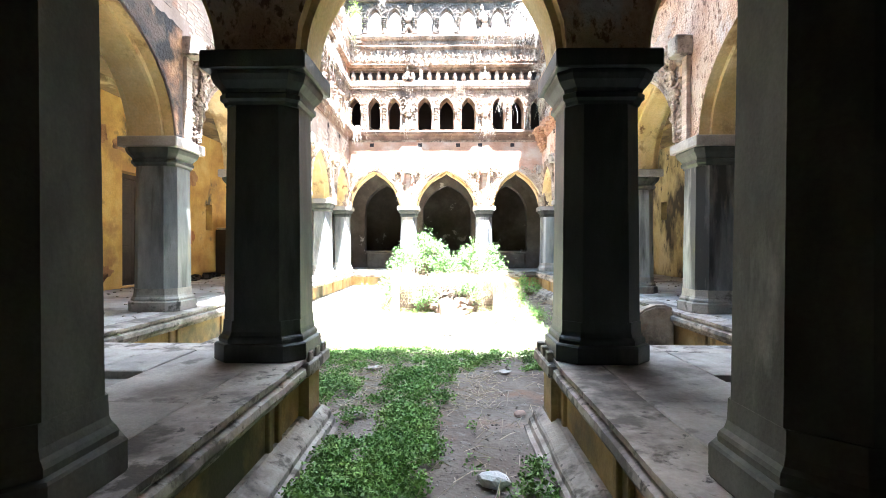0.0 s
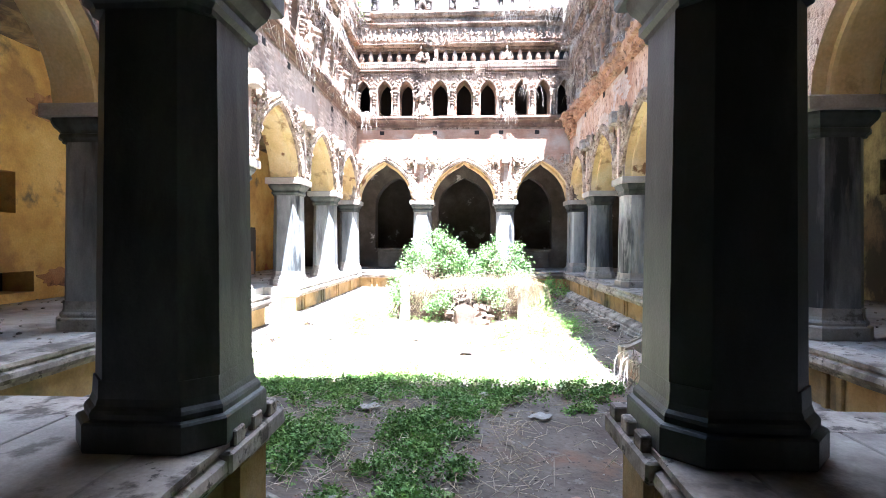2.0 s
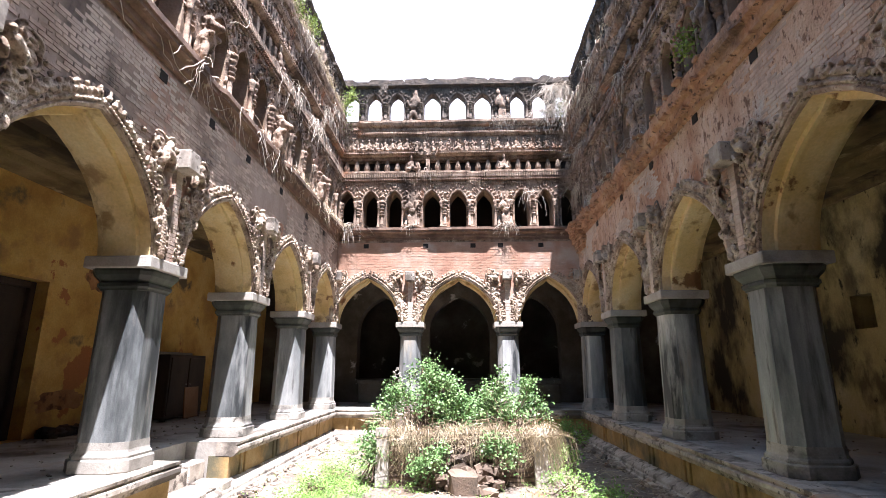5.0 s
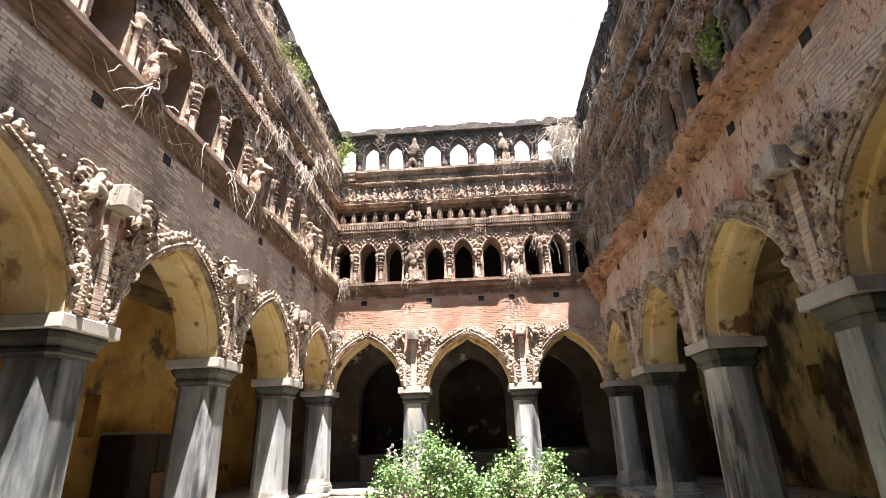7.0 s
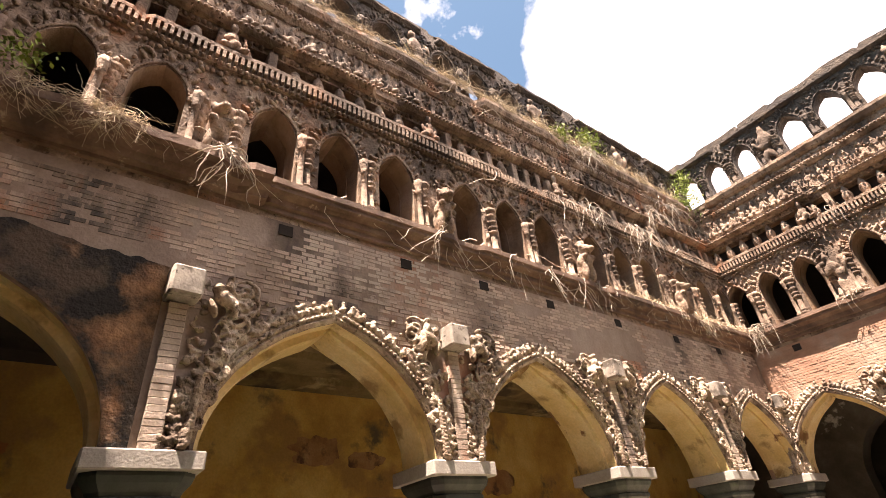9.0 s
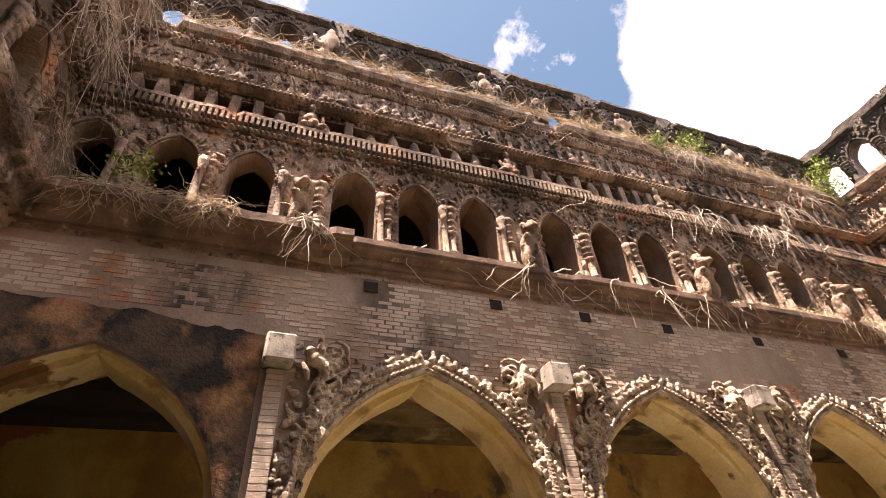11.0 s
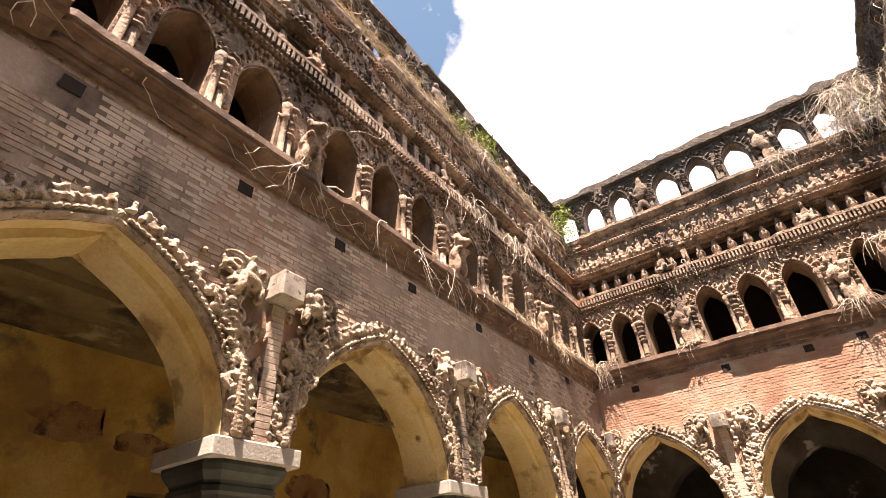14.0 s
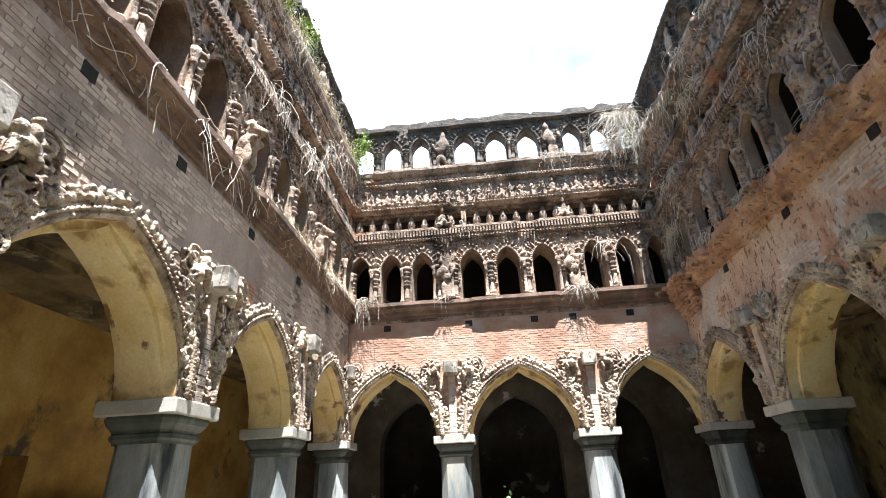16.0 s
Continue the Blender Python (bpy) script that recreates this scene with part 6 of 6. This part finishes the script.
tagged(hanging("dead_branch", "dry fallen branches lying against the steps", (0, 0, 0.25), 26, 0.9, 91, ROOT, pose(EX - 1.0, 7.3, 0.05, 0, 0, -90), 0.5, 0.008, 0.14, 0.4), kind="stuff")

# ---- loose things ----
WHITESTONE = material("white stone", [(0.55, 0.54, 0.52), (0.72, 0.71, 0.69)], 5, 0.8, 0.4, 50)
for i, (x, y, s, mat, label, cat) in enumerate(((0.40, 3.25, 0.085, WHITESTONE, "white broken stone lying in the weeds", "stone"), (0.27, 6.7, 0.07, PALESTONE, "pale stone lying on the trodden earth", "stone"),
                                                (-0.62, 5.1, 0.055, BRICKBED, "broken brick piece lying on the earth", "brick"), (-0.75, 4.5, 0.07, PALESTONE, "white lump lying beside the passage plinth", "stone"),
                                                (0.75, 4.6, 0.05, BRICKBED, "small brown brick piece on bare earth", "brick"), (0.42, 5.5, 0.045, CURB, "dark stone on the trodden earth", "stone"))):
    q = Pile()
    np.random.seed(50 + i)
    q.put(BALL, (0, 0, 0.4 * s), (s * 1.3, s, s * 0.6), (0, 0.1, i), 0.10)
    ob = new("loose_stone", q.mesh("loose_stone", mat, False))
    ob.location = (x, y, 0)
    tagged(ob, label, cat)
for i, (x, y) in enumerate(((-0.75, 9.8), (-2.2, 9.7), (0.06, 8.75), (0.75, 6.1), (-0.85, 6.3))):
    bm = bmesh.new()
    bmesh.ops.create_grid(bm, x_segments=5, y_segments=5, size=0.09)
    for v in bm.verts:
        v.co.z += 0.02 + 0.025 * noise.noise((v.co.x * 20, v.co.y * 20, i))
    bmesh.ops.solidify(bm, geom=bm.faces, thickness=0.004)
    ob = part("paper_scrap", bm, PALESTONE)
    ob.matrix_world = pose(x, y, 0.02, 4, 3, 50 * i)
    tagged(ob, "crumpled white scrap of paper on the ground", "litter", "paper scraps")


def door():
    root = new("door_west")
    root.matrix_world = pose(WWALL - 0.28, 9.85, FLOOR)
    tagged(root, "tall closed double door of dark weathered wood", "door", kind="structure")
    bm = bmesh.new()
    for a, b in ((0.0, 0.10), (1.30, 1.40)):
        box(bm, -0.06, 0.08, a, b, 0, 2.34, 0.008)
    box(bm, -0.06, 0.08, 0.10, 1.30, 2.24, 2.34, 0.008)
    part("door_frame", bm, DARKWOOD, root)
    for a in (0.102, 0.702):
        leaf = bmesh.new()
        box(leaf, -0.03, 0.01, a, a + 0.596, 0.01, 2.235)
        lf = part("door_leaf", leaf, DARKWOOD, root)
        for z0, z1 in ((0.12, 0.72), (0.84, 1.40), (1.52, 2.12)):
            bm = bmesh.new()
            box(bm, 0.008, 0.028, a + 0.09, a + 0.50, z0, z1, 0.010)
            part("door_panel", bm, DARKWOOD, lf)


door()


def cupboard():
    root = new("cupboard")
    root.matrix_world = pose(WWALL + 0.02, 13.75, FLOOR)
    bm = bmesh.new()
    box(bm, 0.0, 0.62, 0, 1.4, 0.06, 1.30, 0.012)
    part("body", bm, DARKWOOD, root)
    for a in (0.04, 0.72):
        bm = bmesh.new()
        box(bm, 0.617, 0.645, a, a + 0.64, 0.12, 1.24, 0.008)
        leaf = part("cupboard_door", bm, DARKWOOD, root)
        bm = bmesh.new()
        lathe(bm, [(0.008, 0), (0.016, 0.004), (0.016, 0.014), (0.006, 0.02)], 8, circle_plan(8))
        knob = part("door_knob", bm, BASESTONE, leaf, "dull metal knob")
        knob.matrix_basis = Matrix.Translation((0.645, a + (0.58 if a < 0.5 else 0.06), 0.70)) @ pose(0, 0, 0, 0, 90, 0)
    for a in (0.02, 1.30):
        for b in (0.03, 0.53):
            bm = bmesh.new()
            box(bm, b, b + 0.08, a, a + 0.08, 0, 0.062)
            part("foot", bm, DARKWOOD, root)
    tagged(root, "low dark wooden cupboard against the gallery wall", "cupboard")
    bm = bmesh.new()
    box(bm, 0, 0.03, 0, 0.55, 0, 0.62, 0.006)
    ob = part("board", bm, BOARD)
    ob.matrix_world = pose(WWALL + 0.69, 14.35, FLOOR + 0.02, 0, -4, 0)
    tagged(ob, "brown wooden board leaning on the cupboard", "board")
    bm = bmesh.new()
    box(bm, 0, 0.40, 0, 1.2, 0, 0.05, 0.012)
    ob = part("plank", bm, PALESTONE)
    ob.matrix_world = pose(WWALL + 0.12, 13.6, FLOOR + 1.302)
    tagged(ob, "pale dusty plank lying on the cupboard", "plank")


BOARD = material("brown board", [(0.22, 0.11, 0.05), (0.30, 0.17, 0.09)], 2, 0.7, 0.2, 40)
cupboard()
heap = Pile()
for _ in range(90):
    y = rs.uniform(11.4, 13.4)
    s = rs.uniform(0.05, 0.13)
    heap.put(WEDGE, (WWALL + abs(rs.normal(0.05, 0.18)) + 0.05, y, FLOOR + rs.uniform(0.0, 0.12)), (s * 1.5, s, s * 0.8), (rs.uniform(-0.3, 0.3), rs.uniform(-0.3, 0.3), rs.uniform(0, 3)), 0.12)
tagged(piece("rubble", heap.mesh("rubble", SOOT, False), None, Matrix()), "dark heap of fallen plaster along the gallery wall", "rubble")

# broken brick edges and rubble along the foot of the plinths
edge = Pile()
for _ in range(900):
    side, y = (WX + 0.13, 1) if rs.rand() < 0.55 else (EX - 0.13, -1), rs.uniform(4.6, 16.8)
    if noise.noise((y * 0.9, side[1] * 3.0, 4)) < -0.05:
        continue
    s = rs.uniform(0.02, 0.075)
    off = abs(rs.normal(0, 0.09)) - 0.05
    edge.put(WEDGE, (side[0] + side[1] * off, y, max(0.01, 0.06 - off * 0.5)), (s * 1.5, s * 1.2, s * 0.7), (rs.uniform(-0.3, 0.3), rs.uniform(-0.3, 0.3), rs.uniform(0, 3)), 0.18)
tagged(piece("edge_rubble", edge.mesh("edge_rubble", CURB, False), None, Matrix(), kind="stuff"), "broken brick and plaster along the plinth foot", "rubble")

# broken courses along the east eave
ruin = Pile()
for k in range(160):
    u = rs.uniform(-16.8, -4.3)
    if noise.noise((u * 1.3, 2.0, 9)) < -0.15:
        continue
    z, y = ((5.55, -T - 0.20), (5.21, -T - 0.09), (5.36, -T - 0.17), (5.12, -T - 0.04))[rs.randint(4)]
    w = rs.uniform(0.06, 0.2)
    ruin.put(WEDGE, (u, y + rs.uniform(-0.03, 0.03), z), (w, rs.uniform(0.06, 0.12), 0.045), (rs.uniform(-0.15, 0.15), rs.uniform(-0.1, 0.1), rs.uniform(-0.4, 0.4)), 0.12)
ob = new("eave_bricks", ruin.mesh("eave_bricks", RUSTEAVE, False))
ob.parent = uppers["east"][0]
tagged(ob, "broken bricks along the ruined eave", kind="stuff")

corbel = Pile()
for k in range(9):
    z, reach = 4.80 + 0.075 * k, 0.07 + 0.036 * k
    u = -16.95 + 0.02 * (k % 3)
    while u < -16.25 + 0.03 * k:
        w = rs.uniform(0.10, 0.17)
        deep = reach * rs.uniform(0.8, 1.1)
        corbel.put(WEDGE, (u + w / 2, -T - deep / 2 + 0.02, z), (w, deep + 0.04, 0.066), (0, rs.uniform(-0.05, 0.05), rs.uniform(-0.08, 0.08)), 0.08)
        u += w + 0.006
piece("broken_corbel", corbel.mesh("broken_corbel", RUSTEAVE, False), uppers["east"][0], Matrix(), "ruined corbel of stepped orange bricks", "stuff")

# crumbs of plaster on the gallery floors
crumbs = Pile()
for _ in range(800):
    x, y = (rs.uniform(WWALL, WX - 0.3), rs.uniform(3, 17)) if rs.rand() < 0.55 else (rs.uniform(EX + 0.3, EWALL), rs.uniform(3, 17))
    if x < 0 and x > WX - 0.8 and GAP[0] < y < GAP[1]:
        continue
    s = rs.uniform(0.006, 0.03)
    crumbs.put(PEBBLE, (x, y, FLOOR + (-0.035 if y < 3.2 else 0.002)), (s, s, s * 0.6), (0, 0, rs.uniform(0, 6)), 0.2)
tagged(piece("crumbs", crumbs.mesh("crumbs", MOULD, False), None, Matrix(), kind="stuff"), "crumbs of fallen plaster on the gallery floor", "debris")

BLACK = material("shadowed hole", [(0.012, 0.010, 0.009), (0.03, 0.022, 0.018)], 4, 0.95, 0.0, 40)
# put-log holes under the eaves: black plates with the holes' shade as colour
for name, us in (("west", (7.35, 8.75, 9.9, 11.1, 12.6, 14.2, 15.6)), ("north", (-2.6, -0.95, 0.35, 1.1, 2.2)), ("east", (-15.0, -13.2, -11.6, -10.0, -8.6))):
    wall = bpy.data.objects["wall_" + name]
    for u in us:
        bm = bmesh.new()
        box(bm, u - 0.07, u + 0.07, -T - 0.012, -T + 0.01, 4.98, 5.10)
        part("putlog_hole", bm, BLACK, wall, "black plate with the painted shade of a square hole in the brickwork")


# ---- brick facing of the upper arcade walls ----
def clear_of_arch(marks, u, z):
    for a, b in zip(marks, marks[1:]):
        c, h = (a + b) / 2, (b - a) / 2 - 0.285
        if abs(u - c) < h + 0.02:
            return z > CAP + arch((u - c) / h, 1.20, 0.30) + 0.10
    return z > CAP + 0.05


brick_meshes = []
for k in range(6):
    bm = bmesh.new()
    box(bm, -0.078, 0.078, -0.022, 0.02, -0.0185, 0.0185)
    for v in bm.verts:
        v.co += Vector((random.uniform(-0.006, 0.006), random.uniform(-0.006, 0.004), random.uniform(-0.004, 0.004)))
    me = bpy.data.meshes.new("brick")
    bm.to_mesh(me)
    bm.free()
    brick_meshes.append(me)
BRICKSHAPE = shape_of(lambda b: box(b, -0.078, 0.078, -0.022, 0.02, -0.0185, 0.0185))


def brickwork(name, u0, u1, z0, z1, mat, singles=0, keep=lambda u, z: True):
    m, marks = WALLS[name]
    wall = bpy.data.objects["wall_" + name]
    q = random.Random(len(name) + int(u0 * 10))
    np.random.seed(7)
    pile, made = Pile(), 0
    z, row = z0, 0
    while z < z1:
        u = u0 + (0.084 if row % 2 else 0) + q.uniform(-0.02, 0.02)
        while u < u1:
            w = q.uniform(0.85, 1.06)
            if clear_of_arch(marks, u, z) and clear_of_arch(marks, u - 0.1, z) and clear_of_arch(marks, u + 0.1, z) and q.random() > 0.03 and keep(u, z):
                y = -T + 0.0155 + q.choice((0, 0, 0, 0, 0.004, 0.010) if name == "west" else (0, 0.003)) + q.uniform(-0.002, 0.0015)
                if made < singles and z > CAP + 1.1:
                    me = brick_meshes[q.randrange(6)]
                    if not me.materials:
                        me.materials.append(mat)
                    piece("brick", me, wall, Matrix.Translation((u, y, z)) @ pose(0, 0, 0, 0, q.uniform(-0.5, 0.5), 0) @ Matrix.Diagonal((w, 1, 1, 1)))
                    made += 1
                else:
                    pile.put(BRICKSHAPE, (u, y, z), (w, 1, 1), (0, q.uniform(-0.006, 0.006), 0), 0.03)
            u += 0.167
        z += 0.0445
        row += 1
    if pile.n:
        piece("brickwork", pile.mesh("brickwork", mat, False), wall, Matrix(), "courses of thin weathered bricks", "stuff")


def worn(u, z):
    """Bare courses, but for patches where the lime plaster still clings."""
    return noise.noise((u * 0.9, z * 1.6, 2)) > -0.28


brickwork("west", SIDE[1] + 0.13, SIDE[3], CAP + 1.12, 5.10, BRICK, 300, worn)
brickwork("west", SIDE[3], SIDE[5] - T, CAP + 1.12, 5.10, BRICK, 0, worn)
brickwork("west", 4.3, SIDE[1] + 0.13, CAP + 1.62, 5.05, BRICK)
brickwork("north", XL + T + 0.1, XR - T - 0.1, CAP + 1.2, 5.10, REDBRICK)
brickwork("east", -16.9, -4.3, CAP + 1.15, 5.10, BRICK, 0, lambda u, z: noise.noise((u * 0.9, z * 1.5, 5)) > 0.12)
